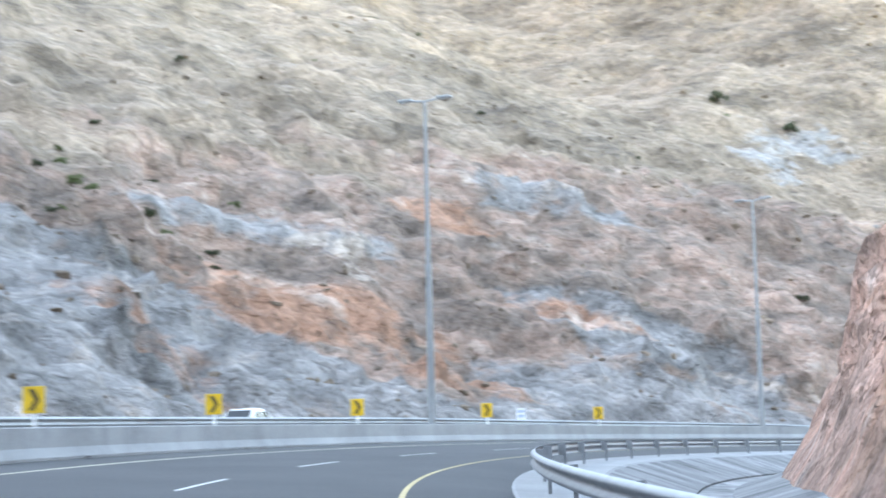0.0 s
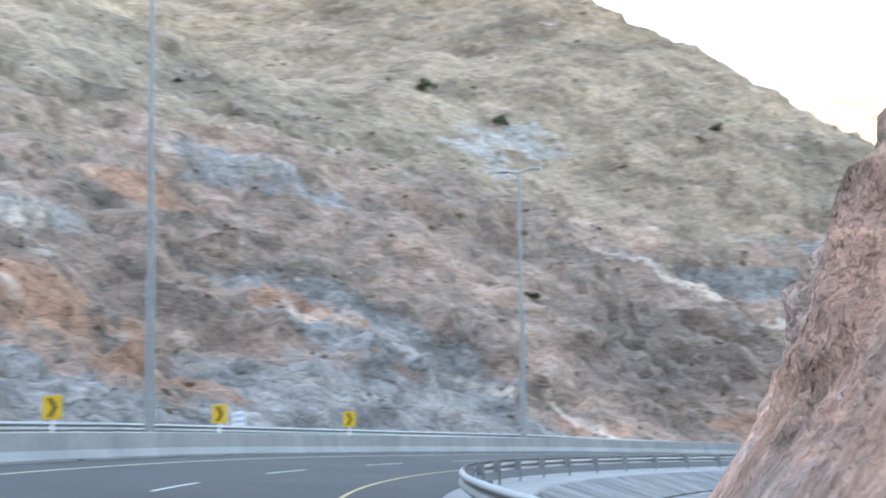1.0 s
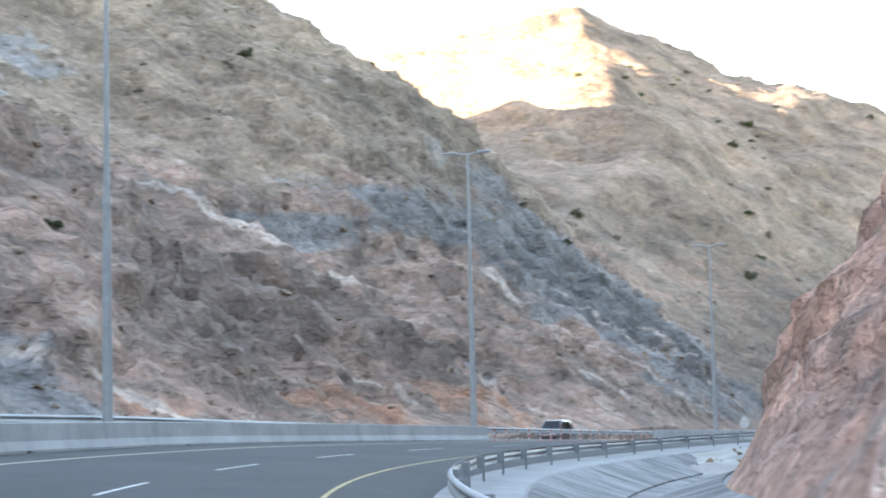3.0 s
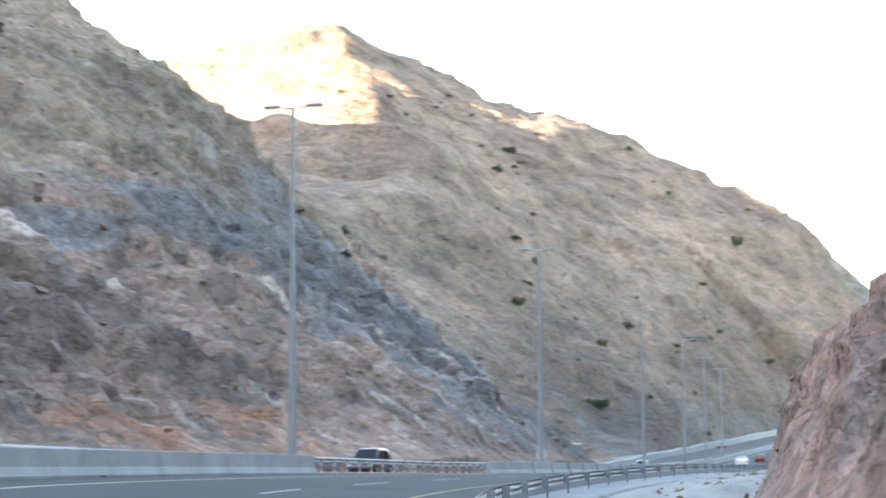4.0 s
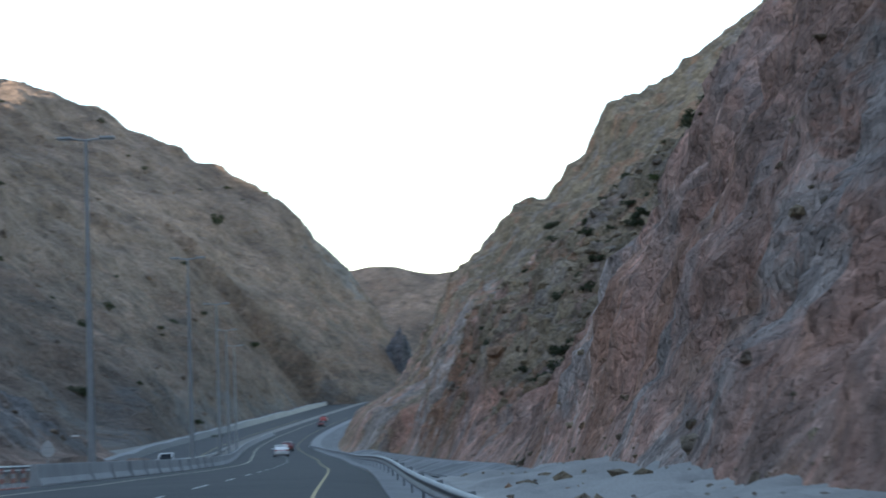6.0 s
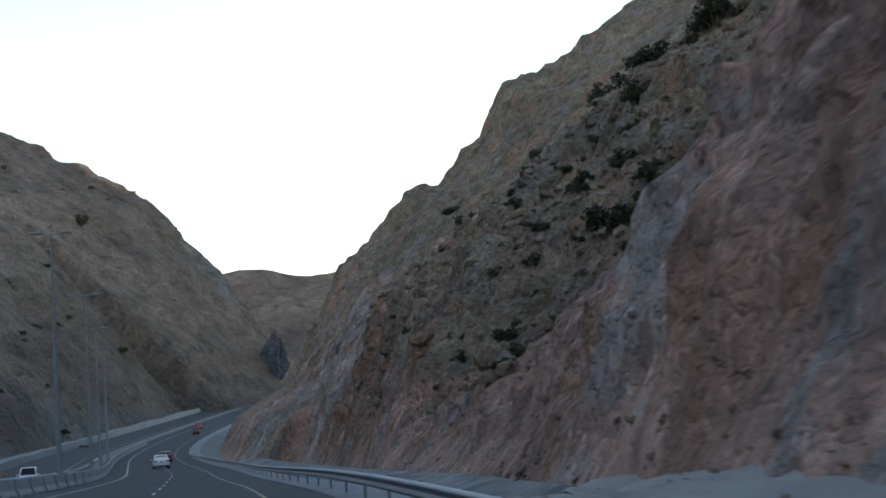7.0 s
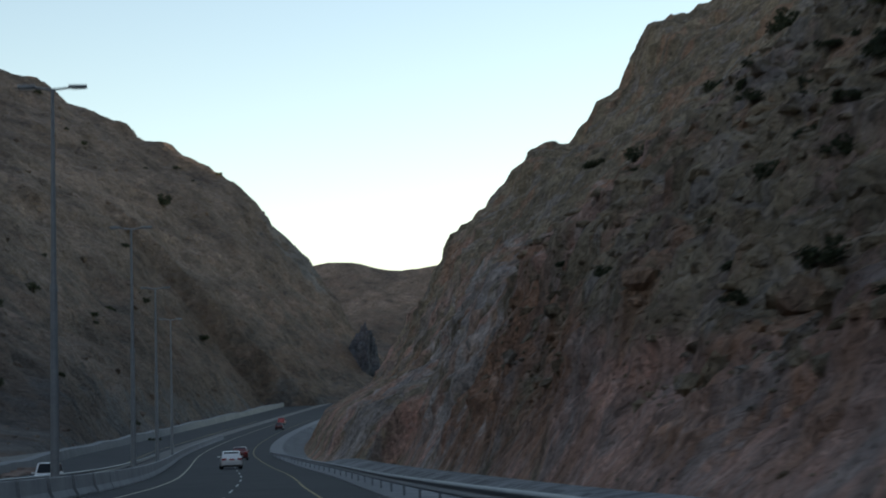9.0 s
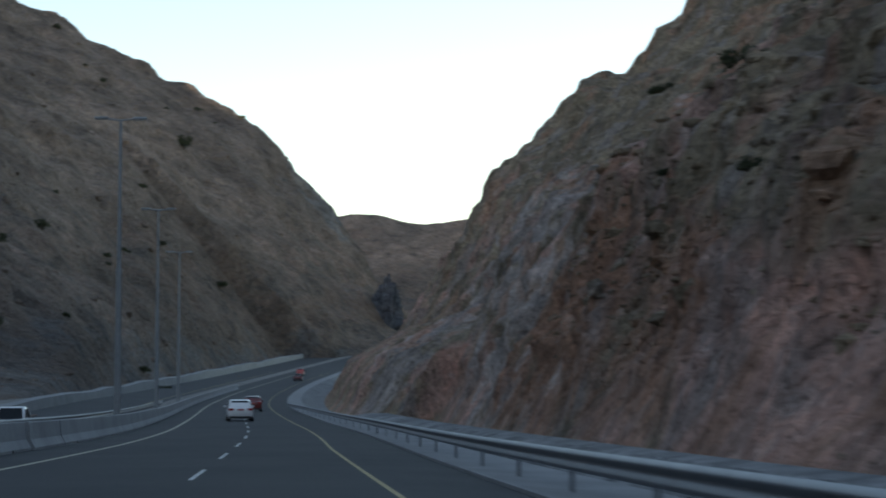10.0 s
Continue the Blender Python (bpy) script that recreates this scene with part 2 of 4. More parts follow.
TERRAIN = []


def sheet(name, ss, us, height, rough, layers, mat, label, category):
    """A hillside over the grid of ss along and us across the valley."""
    S, U = (g.ravel() for g in np.meshgrid(ss, us, indexing="ij"))
    p = at_road(S, U, 0, VALLEY)
    p[:, 2] = height(S, U, p)
    n, m = len(ss), len(us)
    g = p.reshape(n, m, 3)
    normal = np.cross(np.gradient(g, axis=0), np.gradient(g, axis=1)).reshape(-1, 3)
    normal /= np.linalg.norm(normal, axis=1, keepdims=True) + 1e-9
    normal *= np.sign(normal[:, 2:3] + 1e-9)
    p = p + normal * rough(p, S, U)[:, None]
    idx = np.arange(n * m).reshape(n, m)
    p[idx[:, -1], 2] = p[idx[0], 2] = p[idx[-1], 2] = -30
    p[idx[:, 0], 2] -= 4
    quads = np.stack([idx[:-1, :-1], idx[1:, :-1], idx[1:, 1:], idx[:-1, 1:]], -1).reshape(-1, 4)
    if us[1] < us[0]:
        quads = quads[:, ::-1]
    me = bpy.data.meshes.new(name)
    me.from_pydata(p.tolist(), [], quads.tolist())
    me.polygons.foreach_set("use_smooth", [True] * len(me.polygons))
    me.materials.append(mat)
    for key, values in zip(("tan", "cut", "rust", "dark", "pale"), layers(S, U, p)):
        me.attributes.new(key, "FLOAT", "POINT").data.foreach_set("value", np.asarray(values, np.float32))
    TERRAIN.append(BVHTree.FromPolygons(p.tolist(), quads.tolist()))
    return tagged(new(name, me), label, category, kind="structure")


def ground_at(s, u):
    """The terrain's place and normal at s, u, or None."""
    x, y, _ = at_road(s, u, 0, VALLEY).tolist()
    best = None
    for tree in TERRAIN:
        place, normal, _, _ = tree.ray_cast(Vector((x, y, 900)), Vector((0, 0, -1)))
        if place and (best is None or place.z > best[0].z):
            best = (place, normal)
    return best


def spaced(a, b, near, far):
    """Steps from a to b that grow from near to far."""
    out, x = [a], a
    while x < b:
        x += near + (far - near) * (x - a) / (b - a)
        out.append(x)
    return np.array(out)


def left_height(s, u, p):
    z = table_height(s, u, S_STEPS, U_STEPS, LEFT, np.interp(s, [-60, 250, 300, 400], [0.8, 0.7, 0.3, 0.2]))
    amp = np.clip((u - 40) / 60, 0, 1)
    z = z + amp * (2.4 * (fbm(p * [1, 1, 0], 55, 3, 21, True) - 0.35) + 0.5)
    return z - np.clip(u - 455, 0, None) * 1.6


def left_rough(p, s, u):
    amp = np.clip((u - 27) / 10, 0.15, 1) * np.interp(u, [65, 110], [1, 0.62])
    q = p * [1, 1, 1.8]
    tilt = np.c_[p[:, 0] * 0.22, p[:, 1] * 0.22, p[:, 2] + 0.12 * p[:, 0]]
    ledges = fbm(tilt, 3.6, 4, 9, True, 0.6) - 0.5
    # hard beds stand out as broken steps with a lip
    bed = tilt[:, 2] / 3.4 + 1.1 * fbm(p, 11, 3, 14)
    lip = (bed - np.floor(bed)) ** 3 * np.clip(fbm(p, 13, 3, 15) * 1.8 + 0.1, 0, 1)
    blocks = np.round(1.8 * fbm(p * [1, 1, 1.3], 5.5, 3, 16)) * 0.42
    return amp * (fbm(q, 16, 4, 3, True) * 1.2 - 0.7 + fbm(q, 4.5, 4, 5) * 0.7 + ledges * 0.4 + lip * 1.5 + blocks + fbm(q, 1.6, 2, 8, True) * 0.2)


def zones(s, over, rows):
    """The strongest of some soft patches: rows of s, height, their half widths, the dip of the patch and its strength."""
    best = np.zeros(len(s))
    for s0, h0, ds, dh, dip, k in rows:
        best = np.maximum(best, k * np.exp(-((s - s0) / ds) ** 4 - ((over - h0 - dip * (s - s0)) / dh) ** 4))
    return best


LEFT_GREY = [(150, 10, 12, 4.5, -0.3, 0.8), (159, 28, 12, 3, -0.1, 0.75), (120, 20, 14, 2.2, -0.1, 0.55), (252, 51, 20, 6, 0.3, 0.58), (255, 26, 20, 3.0, 0.12, 0.75),
             (305, 30, 34, 4.5, -0.05, 0.95), (350, 25, 42, 12, -0.35, 0.8), (235, 7.5, 5, 2, 0, 0.6), (330, 8, 45, 7, 0, 0.6), (330, 18, 42, 15, -0.2, 0.75)]
LEFT_DARK = [(300, 30, 36, 5, -0.05, 0.55), (335, 20, 45, 16, -0.3, 0.75), (335, 7, 50, 8, 0, 0.6), (255, 26, 20, 3, 0.12, 0.5), (198, 13, 28, 8, 0.15, 0.6), (203, 25, 15, 6, -0.5, 0.6), (222, 12, 7, 9, -0.4, 0.8), (180, 24, 18, 6, -0.15, 0.4)]
LEFT_RUST = [(118, 11.5, 13, 4.5, -0.15, 0.8), (124, 7, 6, 3, -0.1, 0.7), (145, 13, 7, 2.5, -0.2, 0.75), (143, 24.5, 6, 3.2, 0, 0.85), (96, 7.5, 5, 6, -0.5, 0.6), (236, 25, 4, 3.5, -0.5, 0.6),
             (245, 18, 6, 2.5, -0.6, 0.5), (197, 2.8, 9, 2.6, 0, 0.75), (222, 3, 10, 3, 0, 0.8), (237, 10.5, 7, 3, 0, 0.7), (165, 3, 10, 1.5, 0, 0.5)]

LEFT_PALE = [(219, 23, 4, 2.2, -0.9, 0.8), (255, 19.4, 10, 1.0, 0.05, 0.75), (290, 21.5, 2.5, 3, 0, 0.8), (210, 5.5, 2, 1.2, -1, 0.7), (167, 3.2, 4, 1, -0.6, 0.75),
             (158, 6.7, 3, 0.8, -0.6, 0.75), (314, 17, 4, 2, -1.6, 0.65), (322, 10, 4, 1.6, -1.4, 0.65), (329, 15, 3, 3, 0, 0.7), (300, 7, 6, 1.4, -0.8, 0.6),
             (126, 19, 5, 1, 0.05, 0.75), (126, 16.5, 2, 2, 0, 0.65), (246, 49, 13, 3.5, 0.3, 0.22), (270, 6, 8, 2, -0.5, 0.5)]


def left_layers(s, u, p):
    wob = fbm(p, 12, 3, 31)
    over = p[:, 2] - road_z(s)
    top = np.interp(s, [-60, 60, 98, 108, 114, 122, 130, 150, 163, 168], [24, 24, 19, 14, 7, 4, 8, 6, 4, 0])
    cut = np.clip((top - over + 1.5 * wob) / 3 + 0.5, 0, 1) * (top > 0.5) * 0.85
    tan = np.clip((over - np.interp(s, [60, 130, 180, 240, 300], [22, 30, 38, 34, 36]) + 4 * wob) / 12 + 0.5, 0, 1)
    return tan, np.maximum(cut, zones(s, over, LEFT_GREY)), zones(s, over, LEFT_RUST), zones(s, over, LEFT_DARK), zones(s, over, LEFT_PALE)


def far_height(s, u, p):
    z = table_height(s, u, FAR_S, FAR_U, FAR, -0.12)
    # a spur runs down from the peak; its far side catches the sun
    crest_u = np.interp(s, [600, 630, 916, 1000], [128, 135, 240, 262])
    z = z + np.interp(s, [590, 640, 760, 916, 960, 1010], [0, 9, 13, 12, 5, 0]) * np.exp(-np.abs(u - crest_u) / 22)
    z = z - np.interp(s, [620, 680, 800, 900], [0, 10, 12, 0]) * np.exp(-((u - crest_u - 55) / 28) ** 2)
    z = z + np.clip((z - 10) / 40, 0, 1) * (3.6 * fbm(p * [1, 1, 0], 60, 3, 41, True) - 1.4)
    # the road's bed is cut through the foot of the slope
    off = -(np.interp(s, road_s, ROAD[0]) - np.interp(s, road_s, VALLEY[0])) * np.sin(VALLEY[2][-1]) + (np.interp(s, road_s, ROAD[1]) - np.interp(s, road_s, VALLEY[1])) * np.cos(VALLEY[2][-1])
    v = u - off
    bed = road_z(s) - 0.8 + np.clip(v - 31, 0, None) * 1.3 + np.clip(-v - 16, 0, None) * 1.3
    return np.where(s < 830, np.minimum(z, bed), z)


def far_rough(p, s, u):
    q = p * [1, 1, 1.5]
    tilt = np.c_[p[:, 0] * 0.25, p[:, 1] * 0.25, p[:, 2] + 0.1 * p[:, 0]]
    free = np.clip((p[:, 2] - road_z(np.minimum(s, 780)) - 1) / 10, 0, 1)
    return free * (fbm(q, 34, 4, 43, True) * 1.7 - 0.8 + fbm(q, 9, 4, 45) * 1.0 + (fbm(tilt, 8, 4, 47, True) - 0.5) * 0.9)


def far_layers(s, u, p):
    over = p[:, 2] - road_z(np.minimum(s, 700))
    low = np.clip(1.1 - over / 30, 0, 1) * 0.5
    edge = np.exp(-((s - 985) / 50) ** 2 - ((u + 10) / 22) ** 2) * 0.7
    # dark rock layer grows towards the foot; it carries the slope's shade in colour
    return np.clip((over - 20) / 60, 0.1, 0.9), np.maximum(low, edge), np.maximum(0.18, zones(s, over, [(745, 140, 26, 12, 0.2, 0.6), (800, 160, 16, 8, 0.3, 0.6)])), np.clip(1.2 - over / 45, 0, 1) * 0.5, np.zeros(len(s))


R_S = [-60, 80, 110, 150, 180, 200, 212, 222, 235, 262, 285, 310, 330, 400, 450, 470, 490, 540, 640]
R_TOE = [10.1, 10.1, 10.9, 10.9, 10.8, 10.8, 10.8, 11.0, 11.4, 12.2, 12.8, 12.8, 12.8, 13, 13, 13, 13.5, 14, 22]
R_LOW = [1.7, 1.7, 1.45, 1.45, 1.5, 1.85, 1.85, 1.6, 1.2, 0.95, 2.0, 2.1, 2.1, 1.7, 1.8, 2.0, 1.9, 1.8, 1.2]
R_BEND = [18, 16, 9, 8, 12, 20, 12, 7, 4, 3.5, 8, 14, 15, 18, 26, 31, 26, 16, 8]
R_HIGH = [1.2, 1.2, 1.2, 1.2, 1.2, 1.2, 0.9, 0.8, 0.82, 0.82, 0.78, 0.80, 0.8, 0.78, 0.88, 0.92, 0.7, 0.5, 0.4]


def right_height(s, u, p):
    d = -u - np.interp(s, R_S, R_TOE)
    low, turn, high = np.interp(s, R_S, R_LOW), np.interp(s, R_S, R_BEND), np.interp(s, R_S, R_HIGH)
    # the cutting's edge is rounded where it meets the natural slope
    k = np.interp(s, [90, 150, 170], [3.2, 2.0, 0.3])
    h = -k * np.logaddexp(-d * low / k, -(turn + (d - turn / low) * high) / k) + k * np.log1p(np.exp(-turn * (1 - high / low) / k))
    steps = np.interp(-u, [26, 37, 40, 47, 52, 56, 60, 66, 80, 90], [0, 1.5, 3.5, -2.3, 0, -1, 5.5, 0.5, -3.5, -5])
    h = h + steps * np.exp(-((s - 470) / 22) ** 2)
    h = np.where(d < 0, np.maximum(d * 1.5, -1.2), h)
    return road_z(np.minimum(s, 600)) + cross_fall(s) * -7 + np.minimum(h, 88 + 6 * np.sin(s / 17))


def right_rough(p, s, u):
    d = np.clip(-u - np.interp(s, R_S, R_TOE), 0, None)
    amp = np.clip(d / 2.5, 0.08, 1)
    ribs = fbm(np.c_[s, p[:, 2] * 0.18, 0 * s], 4.2, 4, 51, True) * 0.38
    ribs = ribs + fbm(np.c_[s, p[:, 2] * 0.3, 0 * s], 1.5, 3, 67, True) * 0.16
    chips = np.round(1.9 * fbm(np.c_[p[:, 0], p[:, 1], p[:, 2] * 0.6], 0.95, 2, 69)) * 0.13
    steep = np.interp(s, R_S, R_LOW) > 1.4
    loose = np.exp(-((s - 288) / 44) ** 4) * np.clip((d - 4) / 4, 0, 1)
    broken = loose * (np.round(2.0 * fbm(p, 1.9, 3, 63)) * 0.3 + fbm(p, 5.5, 3, 65, True) * 0.5)
    return amp * ((ribs - 0.25) * np.where(steep, 1, 0.3) + fbm(p, 9, 4, 53, True) * 0.7 - 0.5 + fbm(p, 2.6, 4, 55) * 0.42 + fbm(p, 0.9, 2, 57, True) * 0.12 + np.round(2.2 * fbm(p * [1, 1, 0.7], 2.2, 3, 59)) * 0.22 + chips + broken)


RIGHT_GREY = [(183, 6, 6, 14, 0, 0.6), (211, 6, 7, 8, 0.3, 0.6), (365, 10, 28, 12, 0.4, 0.6), (410, 12, 20, 14, 0.5, 0.6)]
RIGHT_RUST = [(330, 6, 22, 8, 0, 0.7), (300, 5, 8, 5, 0, 0.75), (217, 3, 6, 4, 0, 0.6), (265, 3, 10, 3, 0, 0.6), (350, 22, 18, 5, 0.2, 0.6), (250, 8, 4, 3, 0.4, 0.6)]

RIGHT_PALE = [(352, 13, 22, 12, 0.3, 0.36), (368, 20, 3, 9, 0, 0.5), (340, 9, 2.5, 7, 0, 0.6), (318, 14, 4, 3, 0.3, 0.5), (205, 6, 2, 6, 0.5, 0.55), (215, 8, 1.5, 5, 0.5, 0.5)]


def right_layers(s, u, p):
    over = p[:, 2] - road_z(np.minimum(s, 600))
    vein = np.exp(-((s - 192 - over * 0.3) / 0.7) ** 4) * (over < 9)
    tan = np.clip(zones(s, over, [(285, 24, 42, 22, 0.2, 1.0), (430, 40, 90, 30, 0, 0.75)]) * np.clip((over - 3) / 4, 0, 1) + np.clip((over - 32) / 10, 0, 0.8), 0, 0.95)
    tan = np.maximum(tan, np.interp(s, [275, 300, 380], [0, 0.48, 0.55]))
    return tan, np.maximum(vein, zones(s, over, RIGHT_GREY)), 0.12 + zones(s, over, RIGHT_RUST), zones(s, over, [(310, 24, 22, 7, 0.1, 0.4), (335, 12, 12, 10, 0, 0.4), (256, 9, 20, 7, 0.25, 0.6), (290, 22, 42, 24, 0.2, 0.4)]), zones(s, over, RIGHT_PALE)


def road_offset(s):
    """How far the road's line lies to the left of the valley's."""
    a = np.interp(s, road_s, VALLEY[2])
    dx, dy = (np.interp(s, road_s, ROAD[k]) - np.interp(s, road_s, VALLEY[k]) for k in (0, 1))
    return dy * np.cos(a) - dx * np.sin(a)


def talus_height(s, u, p):
    d = -u - np.interp(s, [385, 412, 600], [12.5, 9.3, 10.0]) + road_offset(s)
    return road_z(s) + np.where(d < 0, np.maximum(d * 0.8, -1.2), np.minimum(d * 1.6, 3.4 + d * 0.55))


def talus_rough(p, s, u):
    return np.clip((p[:, 2] - road_z(s)) / 1.5, 0, 1) * (fbm(p, 4, 4, 81, True) * 0.5 - 0.2)


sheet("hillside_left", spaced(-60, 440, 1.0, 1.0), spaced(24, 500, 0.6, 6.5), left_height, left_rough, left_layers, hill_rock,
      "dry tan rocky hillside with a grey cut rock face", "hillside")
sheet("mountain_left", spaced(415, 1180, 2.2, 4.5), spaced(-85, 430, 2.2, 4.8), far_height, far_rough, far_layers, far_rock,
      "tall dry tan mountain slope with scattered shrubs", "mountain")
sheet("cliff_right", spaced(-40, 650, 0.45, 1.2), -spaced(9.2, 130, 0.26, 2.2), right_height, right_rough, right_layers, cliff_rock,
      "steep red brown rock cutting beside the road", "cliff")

sheet("talus_right", spaced(386, 640, 0.9, 2.0), -spaced(-6.0, 20, 0.7, 0.7), talus_height, talus_rough, right_layers, cliff_rock,
      "broken brown rock at the cliff's foot beside the road", "talus")


def ridge_range(name, a, b, base, height, depth, seed, label, wave=0.16, swell=0.0):
    """A far range between two places of the valley's line, with an uneven crest."""
    pa, pb = Vector(a), Vector(b)
    across = (pb - pa).normalized().cross(Vector((0, 0, 1)))
    n, m = 120, 24
    t = np.linspace(0, 1, n)
    crest = height * np.clip(4 * t * (1 - t), 0, 1) ** 0.35 * (1 + wave * fbm(np.c_[t * 9, 0 * t, 0 * t], 1.0, 3, seed)) + swell * np.cos((t - 0.452) * 54)
    v = np.linspace(-1, 1, m)
    T, V = (g.ravel() for g in np.meshgrid(t, v, indexing="ij"))
    fall = np.repeat(crest, m) * (1 - np.abs(V)) ** 0.9
    p = np.outer(1 - T, pa) + np.outer(T, pb) + np.outer(V * depth, across)
    p[:, 2] = base + fall
    p[:, 2] += 0.4 * wave * height * fbm(p, height * 0.5, 4, seed + 3, True) * (1 - np.abs(V) ** 4)
    idx = np.arange(n * m).reshape(n, m)
    quads = np.stack([idx[:-1, :-1], idx[1:, :-1], idx[1:, 1:], idx[:-1, 1:]], -1).reshape(-1, 4)
    me = bpy.data.meshes.new(name)
    me.from_pydata(p.tolist(), [], quads.tolist())
    me.polygons.foreach_set("use_smooth", [True] * len(me.polygons))
    me.materials.append(far_rock)
    for key, value in (("tan", 0.6), ("cut", 0.1), ("rust", 0.1)):
        me.attributes.new(key, "FLOAT", "POINT").data.foreach_set("value", np.full(n * m, value, np.float32))
    return tagged(new(name, me), label, "mountain", kind="structure")


def valley(s, u, z=0.0):
    x, y, _ = at_road(min(s, 1250), u, 0, VALLEY).tolist()
    a = float(VALLEY[2][-1])
    return (x + max(s - 1250, 0) * math.cos(a), y + max(s - 1250, 0) * math.sin(a), z)


ridge_range("mountain_end", valley(1430, 260), valley(1430, -430), -20, 137, 230, 61, "distant dry brown mountain closing the valley", 0.03, 2.6)
# never in view; added behind the start to keep low sun off the road
ridge_range("mountain_behind", valley(-110, 330), valley(-110, -260), -5, 120, 90, 67, "unseen dry tan mountain behind the start, added to block the low sun")


def dark_outcrop(x, y, z):
    """A dark buttress standing out of the slope."""
    bm = bmesh.new()
    bmesh.ops.create_icosphere(bm, subdivisions=4, radius=1.0)
    pts = np.array([v.co[:] for v in bm.verts])
    push = 0.95 + 0.3 * fbm(pts, 0.6, 4, 91, True)
    for v, k in zip(bm.verts, push):
        h = v.co.z
        v.co = Vector((v.co.x * 9 * k * (1 - 0.45 * h), v.co.y * 6.5 * k * (1 - 0.35 * h) - 2.5 * h, h * 15 * k))
    me = bpy.data.meshes.new("rock_outcrop")
    bm.to_mesh(me)
    bm.free()
    me.materials.append(outcrop_rock)
    ob = tagged(new("rock_outcrop", me), "dark blue grey rock buttress on the slope", "rock outcrop")
    ob.matrix_world = pose(x, y, z, 0, 0, 28)


dark_outcrop(727, 489, 22.5)


# ---- road ----
def swept_mesh(name, ss, profile, mat, line=ROAD):
    """A mesh swept along the road: profile rows of u, h; either may be a function of s."""
    cols = [at_road(ss, u(ss) if callable(u) else np.full(len(ss), u), h(ss) if callable(h) else h, line)[:, None] for u, h in profile]
    pts = np.concatenate(cols, 1)
    n, m = pts.shape[:2]
    idx = np.arange(n * m).reshape(n, m)
    quads = np.stack([idx[:-1, :-1], idx[:-1, 1:], idx[1:, 1:], idx[1:, :-1]], -1).reshape(-1, 4)[:, ::-1]
    me = bpy.data.meshes.new(name)
    me.from_pydata(pts.reshape(-1, 3).tolist(), [], quads.tolist())
    me.materials.append(mat)
    return me


def structure(name, me, label, category):
    return tagged(new(name, me), label, category, kind="structure")


def part(name, bm, mat, parent, label=""):
    me = bpy.data.meshes.new(name)
    bm.to_mesh(me)
    bm.free()
    me.materials.append(mat)
    ob = new(name, me)
    ob.parent = parent
    return tagged(ob, label) if label else ob


def box(bm, x0, x1, y0, y1, z0, z1, bevel=0.0):
    r = bmesh.ops.create_cube(bm, size=1.0)
    for v in r["verts"]:
        v.co = Vector(((x0, x1)[v.co.x > 0], (y0, y1)[v.co.y > 0], (z0, z1)[v.co.z > 0]))
    if bevel:
        es = list({e for v in r["verts"] for e in v.link_edges})
        bmesh.ops.bevel(bm, geom=es, offset=bevel, segments=2, affect="EDGES", profile=0.6)


def tube(bm, a, b, r0, r1, seg=8):
    a, b = Vector(a), Vector(b)
    r = bmesh.ops.create_cone(bm, segments=seg, radius1=r0, radius2=r1, depth=(b - a).length, cap_ends=True)
    m = Matrix.Translation((a + b) / 2) @ (b - a).to_track_quat("Z", "Y").to_matrix().to_4x4()
    bmesh.ops.transform(bm, matrix=m, verts=r["verts"])


def asphalt_material():
    m, nt, b = material("worn asphalt", 0.85)
    n = Nodes(nt)
    wide = n.noise(n.place(0.3, 0.3, 0.3), 0.6, 4)
    grain = n.noise(n.place(), 45.0, 3, 0.8)
    col = n.ramp(wide, (0.3, (0.038, 0.040, 0.043)), (0.7, (0.056, 0.058, 0.062)))
    col = n.mix(1.0, col, n.ramp(grain, (0.3, 0.7), (0.7, 1.25)), "MULTIPLY")
    finish(nt, b, col, n.bump(grain, 0.4, 0.01))
    return m


def concrete_material(name, base, stain):
    m, nt, b = material(name, 0.88)
    n = Nodes(nt)
    cloud = n.noise(n.place(), 0.35, 5, 0.65)
    drip = n.noise(n.place(0.5, 0.5, 0.3), 1.3, 5, 0.65)
    col = n.ramp(cloud, (0.3, tuple(c * 0.75 for c in base)), (0.65, base))
    col = n.mix(n.ramp(drip, (0.52, 0.0), (0.72, 0.6)), col, stain)
    pits = n.noise(n.place(), 14.0, 4, 0.7)
    finish(nt, b, n.mix(1.0, col, n.ramp(pits, (0.3, 0.85), (0.6, 1.05)), "MULTIPLY"), n.bump(pits, 0.4, 0.012))
    return m


asphalt = asphalt_material()
concrete = concrete_material("cast concrete", (0.385, 0.395, 0.395), (0.215, 0.225, 0.228))

kerb_concrete = concrete_material("weathered kerb concrete", (0.270, 0.277, 0.281), (0.165, 0.169, 0.173))


